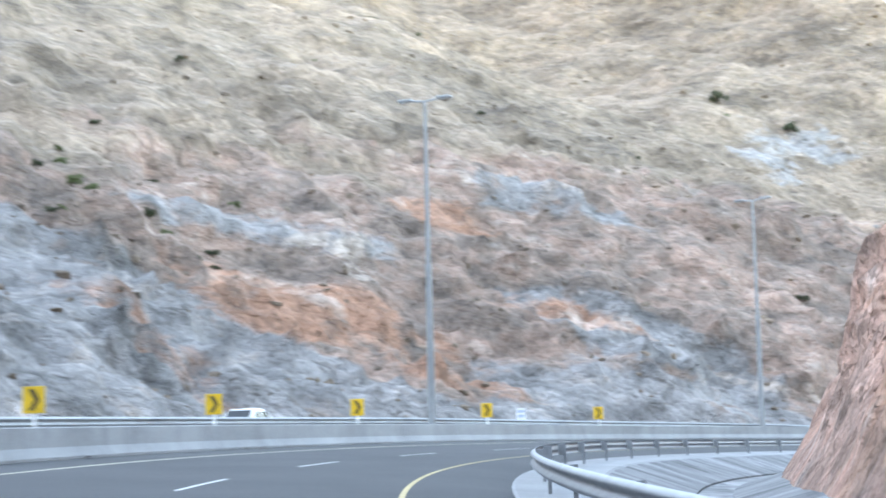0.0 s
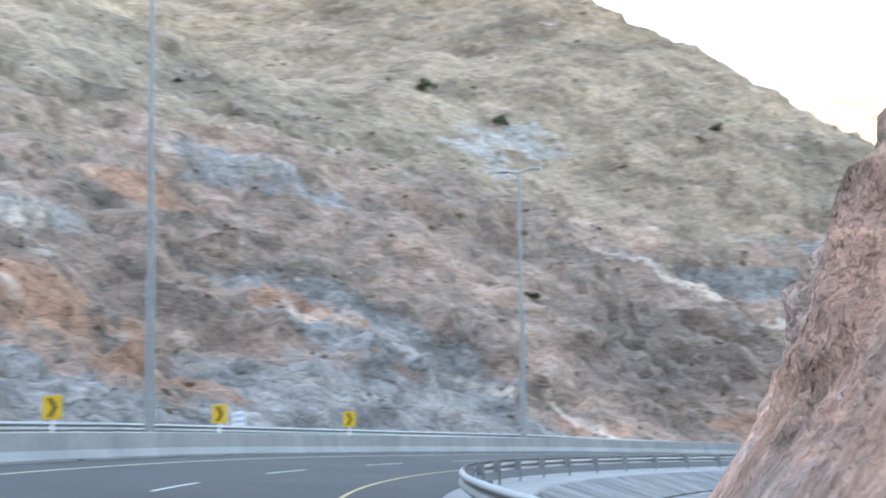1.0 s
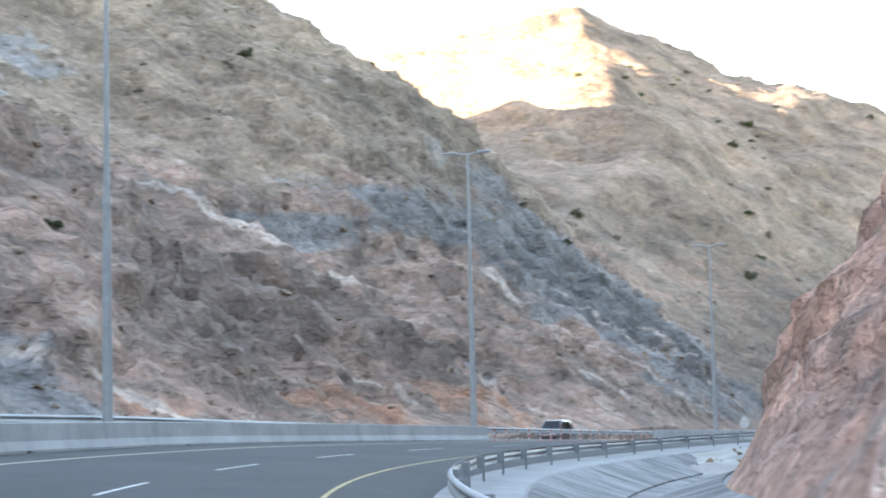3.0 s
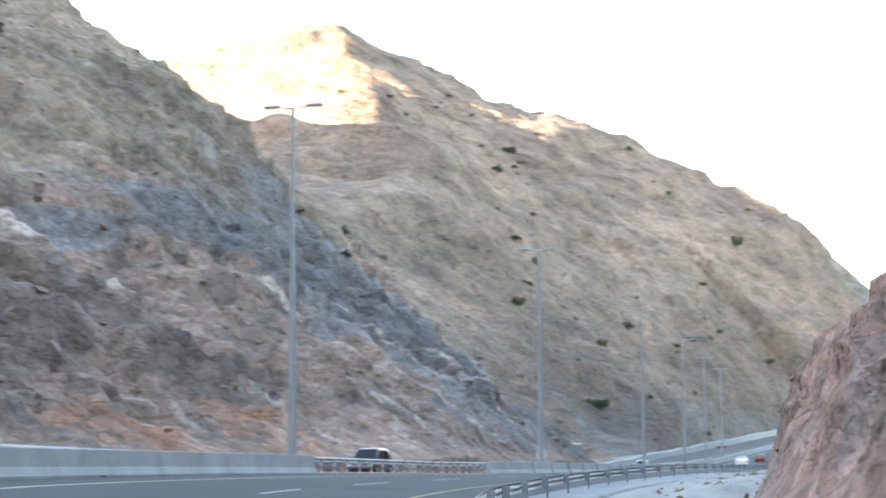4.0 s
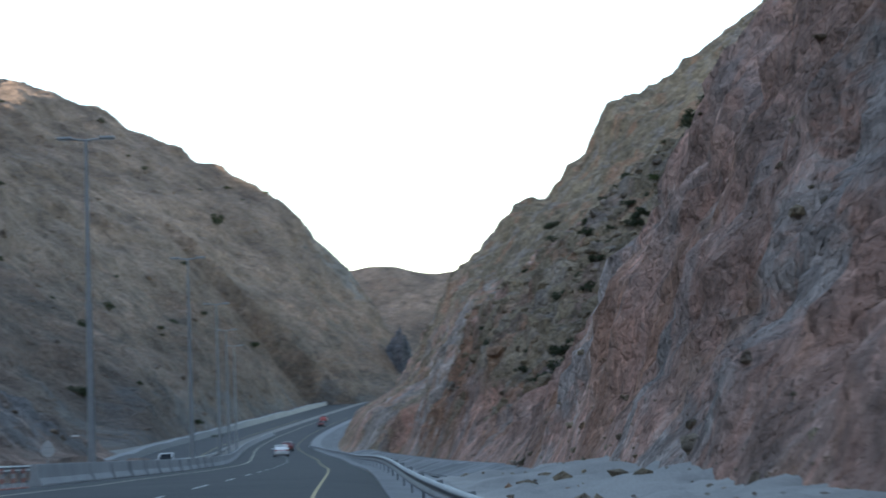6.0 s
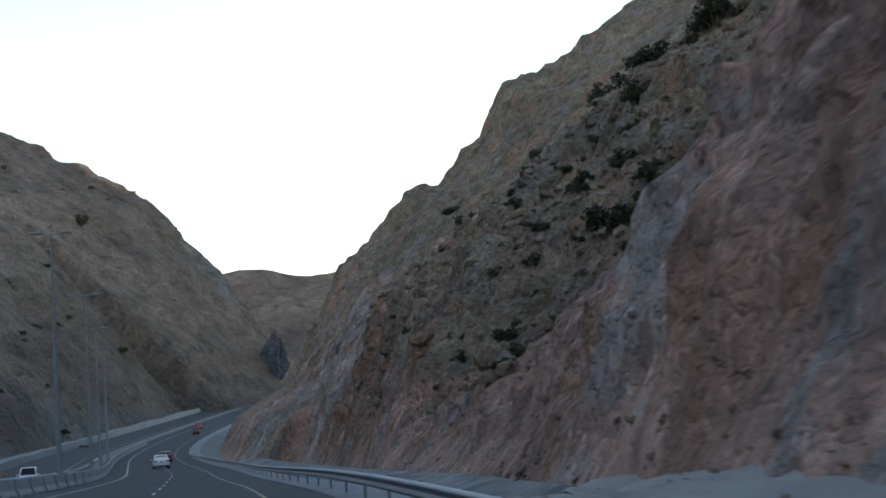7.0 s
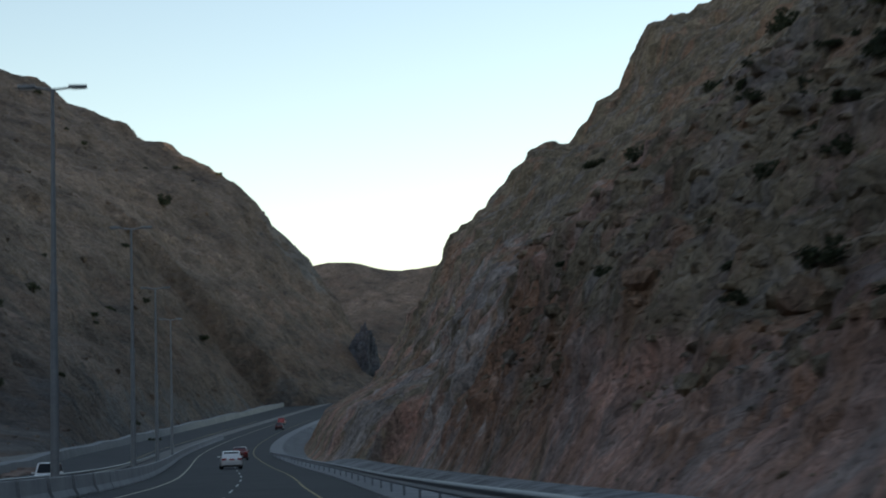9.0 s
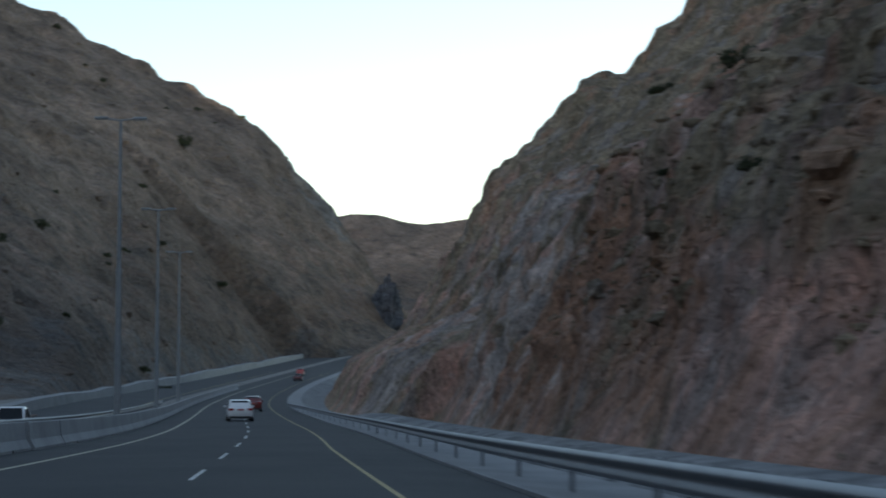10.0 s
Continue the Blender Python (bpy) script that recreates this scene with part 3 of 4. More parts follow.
def lining_material():
    """Concrete slabs with dark and pale runs down their slope, in the slab's own x along the road."""
    m, nt, b = material("stained concrete lining", 0.88)
    n = Nodes(nt)
    pick = n.add("ShaderNodeObjectInfo").outputs["Random"]
    own = n.add("ShaderNodeVectorMath", **{})
    nt.links.new(n.place(0.36, 0.15, 0.15, (0, 0, 0.95), local=True), own.inputs[0])
    shift = n.add("ShaderNodeCombineXYZ", X=n.math("MULTIPLY", pick, 60.0)).outputs[0]
    nt.links.new(shift, own.inputs[1])
    run = n.noise(own.outputs[0], 1.7, 6, 0.7, 0.9)
    col = n.ramp(run, (0.38, (0.085, 0.088, 0.092)), (0.48, (0.165, 0.169, 0.173)), (0.60, (0.255, 0.260, 0.262)))
    tone = n.ramp(pick, (0.0, 0.75), (1.0, 1.1))
    pits = n.noise(n.place(), 9.0, 4, 0.7)
    col = n.mix(1.0, n.mix(1.0, col, tone, "MULTIPLY"), n.ramp(pits, (0.3, 0.8), (0.65, 1.08)), "MULTIPLY")
    finish(nt, b, col, n.bump(pits, 0.5, 0.02))
    return m


lining = lining_material()
gravel_m, gravel_nt, gravel_b = material("pale gravel", 0.95)
gn = Nodes(gravel_nt)
g_wide, g_fine = gn.noise(gn.place(), 0.4, 4), gn.noise(gn.place(), 6.0, 5, 0.75)
g_col = gn.mix(1.0, gn.ramp(g_wide, (0.3, (0.173, 0.165, 0.154)), (0.7, (0.247, 0.240, 0.225))), gn.ramp(g_fine, (0.3, 0.65), (0.7, 1.25)), "MULTIPLY")
finish(gravel_nt, gravel_b, g_col, gn.bump(g_fine, 0.8, 0.12))
rubble_pale = concrete_material("pale broken concrete", (0.34, 0.33, 0.31), (0.17, 0.165, 0.157))
steel = plain("galvanised steel", (0.255, 0.270, 0.285), 0.55, 0.45)
pole_grey = plain("grey painted steel", (0.310, 0.330, 0.338), 0.5, 0.3)
yellow_line = plain("worn yellow road paint", (0.35, 0.265, 0.115), 0.7, 0, 0.3)
faded_line = plain("faded yellow road paint", (0.42, 0.385, 0.29), 0.7, 0, 0.3)
white_line = plain("worn white road paint", (0.5, 0.5, 0.49), 0.7, 0, 0.2)

def shoulder(s):
    """How far the ground under the guard rail lies below the road."""
    return np.interp(s, [45, 60, 100, 145, 165, 190, 215, 300], [-0.2, -0.22, -0.33, -0.38, -0.28, -0.16, -0.1, -0.1])


def sunk(h):
    return lambda s: shoulder(s) + h


def lower(h):
    """A height on the oncoming carriageway, which lies lower for a stretch."""
    return lambda s: np.interp(s, [220, 280, 380, 470], [0, -0.6, -0.55, 0]) + h


road_steps = spaced(-100, 900, 2.0, 4.0)
median = lambda s: np.interp(s, [-120, 214, 290, 1300], [9.1, 9.1, 7.9, 7.9])
structure("road", swept_mesh("road", road_steps, [(-4.1, sunk(0)), (-1.75, 0), (1.9, 0), (9.9, 0)], asphalt), "dark worn asphalt carriageway with painted lines", "road")
structure("road_opposite", swept_mesh("road_opposite", road_steps, [(12.6, lower(0)), (18, lower(0)), (24.6, lower(0))], asphalt), "dark asphalt carriageway for oncoming traffic", "road")
structure("median_strip", swept_mesh("median_strip", road_steps, [(9.7, 0.02), (11, 0.1), (11.8, 0.05), (12.7, lower(0.02))], gravel_m), "pale gravel strip between the carriageways", "median")
structure("verge_left", swept_mesh("verge_left", road_steps, [(24.4, lower(0.01)), (26, lower(0.05)), (29, 0.3), (34, 0.4)], gravel_m), "pale gravel verge under the hillside", "verge")
structure("kerb_right", swept_mesh("kerb_right", road_steps, [(u, sunk(h)) for u, h in ((-3.3, -0.2), (-3.3, 0.1), (-3.36, 0.12), (-4.1, 0.08), (-5.2, 0.08), (-5.3, 0.02))], kerb_concrete), "pale concrete kerb strip under the guard rail", "kerb")
DITCH = [(-5.27, 0.04), (-7.4, -0.62), (-8.4, -0.66), (-10.4, -0.1), (-11.4, 0.05)]
structure("ditch_right", swept_mesh("ditch_right", road_steps, [(u, sunk(h - 0.06)) for u, h in DITCH], lining), "stained concrete lined drainage ditch", "ditch")
far = 1400
structure("ground", swept_mesh("ground", np.r_[np.arange(-120, 1250, 15)], [(-far, -2.0), (-40, -2.0), (-9.0, -1.9), (-4.9, -1.2), (-1.0, -0.8), (11, -0.4), (14, -1.0), (40, -1.2), (60, -9), (far, -9)], gravel_m, VALLEY), "dry stony valley ground", "ground")


right_edge = lambda w: (lambda s: np.interp(s, [230, 285], [-1.55, -1.0]) + w)
structure("edge_line_right", swept_mesh("edge_line_right", np.arange(-80, 700, 2.0), [(right_edge(-0.045), 0.006), (right_edge(0.045), 0.006)], yellow_line), "solid yellow edge line", "road marking")
left_edge = lambda w: (lambda s: median(s) - np.interp(s, [214, 290], [2.3, 1.9]) + w)
structure("edge_line_left", swept_mesh("edge_line_left", np.arange(-80, 700, 2.0), [(left_edge(-0.07), 0.006), (left_edge(0.07), 0.006)], faded_line), "faded yellow edge line beside the median barrier", "road marking")
structure("edge_line_opposite", swept_mesh("edge_line_opposite", np.arange(-80, 700, 2.0), [(14.3, lower(0.006)), (14.47, lower(0.006))], yellow_line), "solid yellow edge line", "road marking")
lane_line = tagged(new("lane_line"), "broken white lane line on dark asphalt", "road marking", kind="structure")
for n in range(40):
    s0 = 81.9 + (13.7 if n < 11 else 12.9) * (n - 11)
    me = swept_mesh("dash", np.linspace(s0, s0 + 5.2, 6), [(1.955, 0.006), (2.045, 0.006)], white_line)
    new("dash", me).parent = lane_line


# ---- median barrier ----
def barrier_mesh(length, drain):
    """A precast concrete length with a sloped foot; drain: with a water slot at its foot."""
    bm = bmesh.new()
    side = [(-0.30, 0.0), (-0.30, 0.08), (-0.16, 0.33), (-0.10, 0.84), (-0.08, 0.86), (0.08, 0.86), (0.10, 0.84), (0.16, 0.33), (0.30, 0.08), (0.30, 0.0)]
    xs = [-length / 2 - 0.004, -length / 2 + 0.012, length / 2 - 0.012, length / 2 + 0.004]
    inset = [0.005, 0.0, 0.0, 0.005]
    if drain:
        xs[2:2], inset[2:2] = [-0.16, -0.15, 0.15, 0.16], [0, 0, 0, 0]
    rings = [[bm.verts.new((x, y * (1 - i), z - i * (z > 0.5))) for y, z in side] for x, i in zip(xs, inset)]
    for k, (a, b) in enumerate(zip(rings[:-1], rings[1:])):
        for j in range(len(side) - 1):
            if drain and k == 3 and j in (0, 8):
                continue
            bm.faces.new((a[j], b[j], b[j + 1], a[j + 1]))
    bm.faces.new(rings[0])
    bm.faces.new(rings[-1][::-1])
    bmesh.ops.recalc_face_normals(bm, faces=bm.faces)
    me = bpy.data.meshes.new("barrier_length")
    bm.to_mesh(me)
    bm.free()
    me.materials.append(concrete)
    return me


def barrier_run(a, b, length, label):
    run = tagged(new("concrete_barrier"), label, "barrier")
    plain_length, drained = barrier_mesh(length, False), barrier_mesh(length, True)
    n = int((b - a) / length)
    for i in range(n):
        s = a + (i + 0.5) * length
        ob = new("barrier_length", drained if i % 2 else plain_length)
        u = float(median(s)) + 0.3
        p0, p1 = at_road(s - length / 2, u, 0), at_road(s + length / 2, u, 0)
        way = Vector((p1 - p0).tolist())
        x = way.normalized()
        stretch = way.length / length
        y = Vector((-math.sin(heading(s)), math.cos(heading(s)), float(cross_fall(s)))).normalized()
        z = x.cross(y)
        ob.matrix_world = Matrix(((x.x * stretch, y.x, z.x, 0), (x.y * stretch, y.y, z.y, 0), (x.z * stretch, y.z, z.z, 0), (0, 0, 0, 1)))
        ob.location = Vector(((p0 + p1) / 2).tolist())
        ob.parent = run
    return run


barrier_run(-74, 166.7, 6.875, "pale grey concrete median barrier with stains and water slots")
barrier_run(202, 560, 6.92, "pale grey concrete median barrier with stains and water slots")


# ---- guard rails ----
W_BEAM = [(0.0, -0.155), (0.02, -0.15), (0.075, -0.105), (0.08, -0.075), (0.02, -0.03), (0.0, 0.0), (0.02, 0.03), (0.08, 0.075), (0.075, 0.105), (0.02, 0.15), (0.0, 0.155)]


def post_mesh(depth, side):
    bm = bmesh.new()
    box(bm, -0.05, 0.05, -0.004, 0.004, -0.3, 0.74)
    box(bm, -0.05, -0.042, -0.03, 0.03, -0.3, 0.74)
    box(bm, 0.042, 0.05, -0.03, 0.03, -0.3, 0.74)
    box(bm, -0.055, 0.055, side * 0.03, side * depth, 0.44, 0.74, 0.008)
    me = bpy.data.meshes.new("post")
    bm.to_mesh(me)
    bm.free()
    me.materials.append(steel)
    return me


def guard_rail(a, b, u, side, spacing, label, top=0.75, lift=0.0):
    """A W-beam rail at u; side +1: its face looks to the left. lift may be a function of s."""
    rail = tagged(new("guard_rail"), label, "guard rail")
    mesh = post_mesh(0.17, side)
    u_at = u if callable(u) else (lambda s: np.full(np.shape(s), float(u)))
    up = lift if callable(lift) else (lambda s: np.full(np.shape(s), float(lift)))
    count = int((b - a) / spacing)
    for i in range(count + 1):
        s = a + i * spacing
        ob = new("post", mesh)
        ob.matrix_world = road_pose(s, float(u_at(s)) - side * 0.18, float(up(s)))
        ob.parent = rail
    step = spacing * 2
    for i in range(int((b - a) / step)):
        ss = np.linspace(a + i * step - 0.02, a + (i + 1) * step + 0.06, 6)
        lap = 0.004 * (i % 2)
        profile = [((lambda s, d=d: u_at(s) + side * (d + lap)), top - 0.155 + h + up(ss)) for d, h in W_BEAM]
        back = [((lambda s, d=d: u_at(s) + side * (d + lap - 0.006)), top - 0.155 + h + up(ss)) for d, h in W_BEAM[::-1]]
        me = swept_mesh("beam", ss, profile + back + profile[:1], steel)
        me.polygons.foreach_set("use_smooth", [True] * len(me.polygons))
        new("beam", me).parent = rail
    return rail


flare = lambda s: np.interp(s, [-120, 350, 385, 412], [-3.75, -3.75, -3.45, -2.5])
guard_rail(-60.5, 412, flare, 1, 6.0, "galvanised steel guard rail on posts over pale concrete kerb",
           lift=shoulder)
guard_rail(-60, 420, lambda s: np.interp(s, [-120, 214, 290, 1300], [12.3, 12.3, 10.6, 10.6]), -1, 4.0, "galvanised steel guard rail behind the concrete barrier", 0.86,
           lambda s: np.interp(s, [95, 120, 150, 170], [0.24, 0.17, 0.0, -0.03]))

# ---- striped posts closing the gap in the median barrier ----
red_paint = plain("faded red paint", (0.40, 0.16, 0.13), 0.6)
white_paint = plain("white paint", (0.75, 0.75, 0.74), 0.55)
dull_white = plain("dusty white paint", (0.46, 0.46, 0.45), 0.7)


def striped_post():
    root = tagged(new("striped_post"), "short red and white striped post on the median", "post", "posts across the median gap")
    for k in range(4):
        bm = bmesh.new()
        tube(bm, (0, 0, 0.17 * k + 0.04), (0, 0, 0.17 * k + 0.21), 0.055, 0.055, 10)
        part("band", bm, red_paint if k % 2 else dull_white, root, "faded red band" if k % 2 else "white band")
    bm = bmesh.new()
    box(bm, -0.17, 0.17, -0.17, 0.17, 0, 0.05, 0.012)
    part("foot", bm, red_paint, root)
    return root


first = striped_post()
for i in range(17):
    m = road_pose(168.4 + i * 2.0, 9.5)
    if i == 0:
        first.matrix_world = m
    else:
        copy_thing(first, m)

# ---- bank beyond the oncoming lanes ----
bank_s = np.arange(285, 1000, 2.5)
bank_h = np.interp(bank_s, [285, 420, 560], [0.75, 0.9, 1.5]) + 0.25 * fbm(np.c_[bank_s, 0 * bank_s, 0 * bank_s], 24, 3, 71)
bank = swept_mesh("bank_left", bank_s, [(24.5, lower(0.0)), (24.7, lower(bank_h)), (25.6, lower(bank_h + 0.15)), (27.5, lower(bank_h * 0.6)), (30, 0.0)], kerb_concrete)
structure("bank_left", bank, "pale gravel and concrete bank beside the oncoming lanes", "bank")

# ---- street lamps ----
lamp_glass = plain("lamp glass", (0.6, 0.62, 0.62), 0.25)


def street_lamp():
    root = tagged(new("street_lamp"), "tall grey steel street lamp with two arms", "street lamp", "street lamps along the median")
    bm = bmesh.new()
    tube(bm, (0, 0, 0), (0, 0, 8.9), 0.20, 0.15, 14)
    part("lower_pole", bm, pole_grey, root)
    bm = bmesh.new()
    tube(bm, (0, 0, 8.9), (0, 0, 17.6), 0.125, 0.075, 14)
    part("upper_pole", bm, pole_grey, root)
    bm = bmesh.new()
    tube(bm, (0, 0, 8.72), (0, 0, 9.02), 0.185, 0.165, 14)
    part("collar", bm, pole_grey, root)
    bm = bmesh.new()
    box(bm, -0.28, 0.28, -0.28, 0.28, 0, 0.04, 0.01)
    part("base_plate", bm, pole_grey, root)
    for side in (-1, 1):
        bm = bmesh.new()
        tube(bm, (0, 0, 17.6), (0, side * 0.75, 17.68), 0.055, 0.045, 10)
        arm = part("arm", bm, pole_grey, root)
        bm = bmesh.new()
        box(bm, -0.17, 0.17, min(side * 0.7, side * 1.5), max(side * 0.7, side * 1.5), 17.66, 17.80, 0.05)
        head = part("lamp_head", bm, pole_grey, root)
        bm = bmesh.new()
        box(bm, -0.12, 0.12, min(side * 0.85, side * 1.4), max(side * 0.85, side * 1.4), 17.63, 17.665, 0.01)
        part("lens", bm, lamp_glass, head, "pale glass lens")
    return root


lamp = None
for s, u in ((43, 11.2), (85.7, 11.5), (128.2, 11.9), (170.7, 11.7), (226.5, 10.6), (283, 9.6), (332, 9.4), (382, 9.4), (432, 9.4)):
    m = road_pose(s, u, 0.05)
    if lamp is None:
        lamp = street_lamp()
        lamp.matrix_world = m
    else:
        copy_thing(lamp, m)

# ---- signs ----
sign_yellow = plain("yellow sign face", (0.70, 0.42, 0.02), 0.5)
sign_black = plain("black sign print", (0.02, 0.02, 0.02), 0.5)


def chevron_sign():
    root = tagged(new("chevron_sign"), "square yellow bend sign with a black chevron on a white post", "road sign", "bend signs along the median")
    bm = bmesh.new()
    box(bm, -0.012, 0.012, -0.36, 0.36, 0.86, 1.62, 0.006)
    part("plate", bm, sign_yellow, root)
    bm = bmesh.new()
    for x in (-0.0135,):
        for sign in (-1, 1):
            pts = [(-0.16, sign * 0.30), (0.0, sign * 0.30), (0.20, 0.0), (0.04, 0.0)]
            bm.faces.new([bm.verts.new((x, -y, 1.24 + z)) for y, z in (pts if sign > 0 else pts[::-1])])
    bmesh.ops.recalc_face_normals(bm, faces=bm.faces)
    mark = part("chevron", bm, sign_black, root, "black chevron")
    solid = mark.modifiers.new("solid", "SOLIDIFY")
    solid.thickness = 0.004
    solid.offset = 0
    bm = bmesh.new()
    box(bm, 0.014, 0.07, -0.05, 0.05, -0.4, 1.5, 0.006)
    part("post", bm, white_paint, root, "white post")
    return root


sign = None
for s in (33, 47, 61.5, 76, 91, 105):
    m = road_pose(s, 10.9, 0.35, -12)
    if sign is None:
        sign = chevron_sign()
        sign.matrix_world = m
    else:
        copy_thing(sign, m)

sign_blue = plain("pale blue sign print", (0.35, 0.45, 0.60), 0.5)


def board_sign(m):
    root = tagged(new("direction_board"), "white board with pale blue bars on two posts", "road sign")
    bm = bmesh.new()
    box(bm, -0.015, 0.015, -0.9, 0.9, 1.0, 2.2, 0.01)
    part("board", bm, white_paint, root)
    for z in (1.25, 1.6, 1.95):
        bm = bmesh.new()
        box(bm, -0.02, -0.016, -0.75, 0.75, z - 0.09, z + 0.09)
        part("bar", bm, sign_blue, root, "pale blue bar")
    for y in (-0.6, 0.6):
        bm = bmesh.new()
        tube(bm, (0.05, y, 0), (0.05, y, 2.1), 0.04, 0.04, 8)
        part("post", bm, pole_grey, root)
    root.matrix_world = m


board_sign(road_pose(118, 25.5, 0.2, -35))


def sign_back(m):
    root = tagged(new("road_sign"), "pale grey back of a road sign on a grey post", "road sign")
    bm = bmesh.new()
    tube(bm, (0.04, 0, -0.6), (0.04, 0, 2.9), 0.045, 0.045, 8)
    part("post", bm, pole_grey, root)
    bm = bmesh.new()
    bmesh.ops.create_cone(bm, segments=24, radius1=0.62, radius2=0.62, depth=0.02, cap_ends=True)
    bmesh.ops.transform(bm, matrix=Matrix.Translation((-0.02, 0, 2.5)) @ Matrix.Rotation(math.pi / 2, 4, "Y"), verts=bm.verts)
    for v in bm.verts:
        v.co.z += 0.5 * max(v.co.z - 2.5, 0)
        v.co.y *= 1 - 0.35 * max(v.co.z - 2.5, 0)
    part("plate", bm, dull_white, root, "pale grey unpainted plate")
    for z in (2.25, 2.75):
        bm = bmesh.new()
        box(bm, -0.05, -0.03, -0.35, 0.35, z - 0.03, z + 0.03)
        part("bracket", bm, pole_grey, root)
    root.matrix_world = m


sign_back(road_pose(300, 24.2, -0.5))


def marker_plate(m):
    root = tagged(new("marker_plate"), "wide white marker plate on two grey posts", "road sign")
    bm = bmesh.new()
    box(bm, -0.012, 0.012, -0.8, 0.8, 2.48, 2.74, 0.008)
    part("plate", bm, white_paint, root)
    for y in (-0.55, 0.55):
        bm = bmesh.new()
        tube(bm, (0.04, y, -2.5), (0.04, y, 2.7), 0.03, 0.03, 8)
        part("post", bm, pole_grey, root)
    root.matrix_world = m


marker_plate(road_pose(386, 31.5, 0.98))


# ---- broken ground between the rail and the cliff, past the lined ditch ----
def verge_height(s, u, p):
    z = at_road(s, u, 0, VALLEY)[:, 2] + shoulder(s)
    return z + np.interp(-u, [5.0, 5.3, 6.5, 8.5, 10.5, 12.5], [-0.25, 0.0, 0.02, 0.05, 0.2, 0.6]) - np.interp(s, [146, 156], [0.9, 0.0]) - np.interp(s, [196, 222], [0.0, 1.4])


def verge_rough(p, s, u):
    free = np.clip((-u - 5.4) / 1.2, 0, 1)
    return free * (np.round(1.6 * fbm(p, 1.6, 3, 83)) * 0.13 + fbm(p, 3.2, 3, 85, True) * 0.14)


sheet("verge_right", spaced(146, 226, 0.45, 0.5), -spaced(5.0, 12.4, 0.3, 0.4), verge_height, verge_rough, lambda s, u, p: [0 * s] * 5, rubble_pale,
      "pale broken rubble and concrete verge under the cliff", "verge")


# ---- slabs of the ditch's lining ----
ditch = bpy.data.objects["ditch_right"]
for s0 in (*range(20, 154, 4), *range(208, 370, 4)):
    for a, b in ((0, 1), (2, 3)):
        (u0, h0), (u1, h1) = DITCH[a], DITCH[b]
        mid = at_road(s0 + 1.98, (u0 + u1) / 2, 0)
        me = swept_mesh("lining_slab", np.array([s0, s0 + 1.98, s0 + 3.96]), [(u0, sunk(h0 - 0.07)), (u0, sunk(h0)), (u1, sunk(h1)), (u1, sunk(h1 - 0.07))], lining)
        turn = Matrix.Translation(Vector(mid.tolist())) @ Matrix.Rotation(heading(s0 + 1.98), 4, "Z")
        me.transform(turn.inverted())
        ob = new("lining_slab", me)
        ob.matrix_world = turn
        ob.parent = ditch


# ---- vehicles, standing ----
car_glass = plain("dark car glass", (0.03, 0.035, 0.04), 0.08)
tyre_rubber = plain("tyre rubber", (0.025, 0.025, 0.025), 0.85)
rim_metal = plain("alloy rim", (0.45, 0.46, 0.47), 0.35, 0.8)
lamp_red = plain("red lamp plastic", (0.35, 0.02, 0.02), 0.25)
lamp_clear = plain("clear lamp plastic", (0.75, 0.77, 0.78), 0.2)
trim_black = plain("black trim", (0.02, 0.02, 0.022), 0.5)
plate_red = plain("number plate", (0.45, 0.10, 0.08), 0.5)


def loft(bm, sections):
    """A closed skin through rings of points."""
    rings = [[bm.verts.new(p) for p in ring] for ring in sections]
    n = len(rings[0])
    for a, b in zip(rings[:-1], rings[1:]):
        for j in range(n):
            bm.faces.new((a[j], a[(j + 1) % n], b[(j + 1) % n], b[j]))
    bm.faces.new(rings[0][::-1])
    bm.faces.new(rings[-1])
    bmesh.ops.recalc_face_normals(bm, faces=bm.faces)


def body_ring(x, half, low, high, shoulder):
    """Across the car at x: sill, door bulge, shoulder, deck, and back on the other side."""
    side = [(half * 0.90, low), (half * 0.99, low + 0.12), (half, (low + high) / 2), (half * 0.985, high - 0.10), (half * shoulder, high - 0.01), (half * shoulder * 0.55, high + 0.015)]
    return [(x, y, z) for y, z in side] + [(x, -y, z) for y, z in side[::-1]]


def soften(ob):
    ob.data.polygons.foreach_set("use_smooth", [True] * len(ob.data.polygons))
    return ob


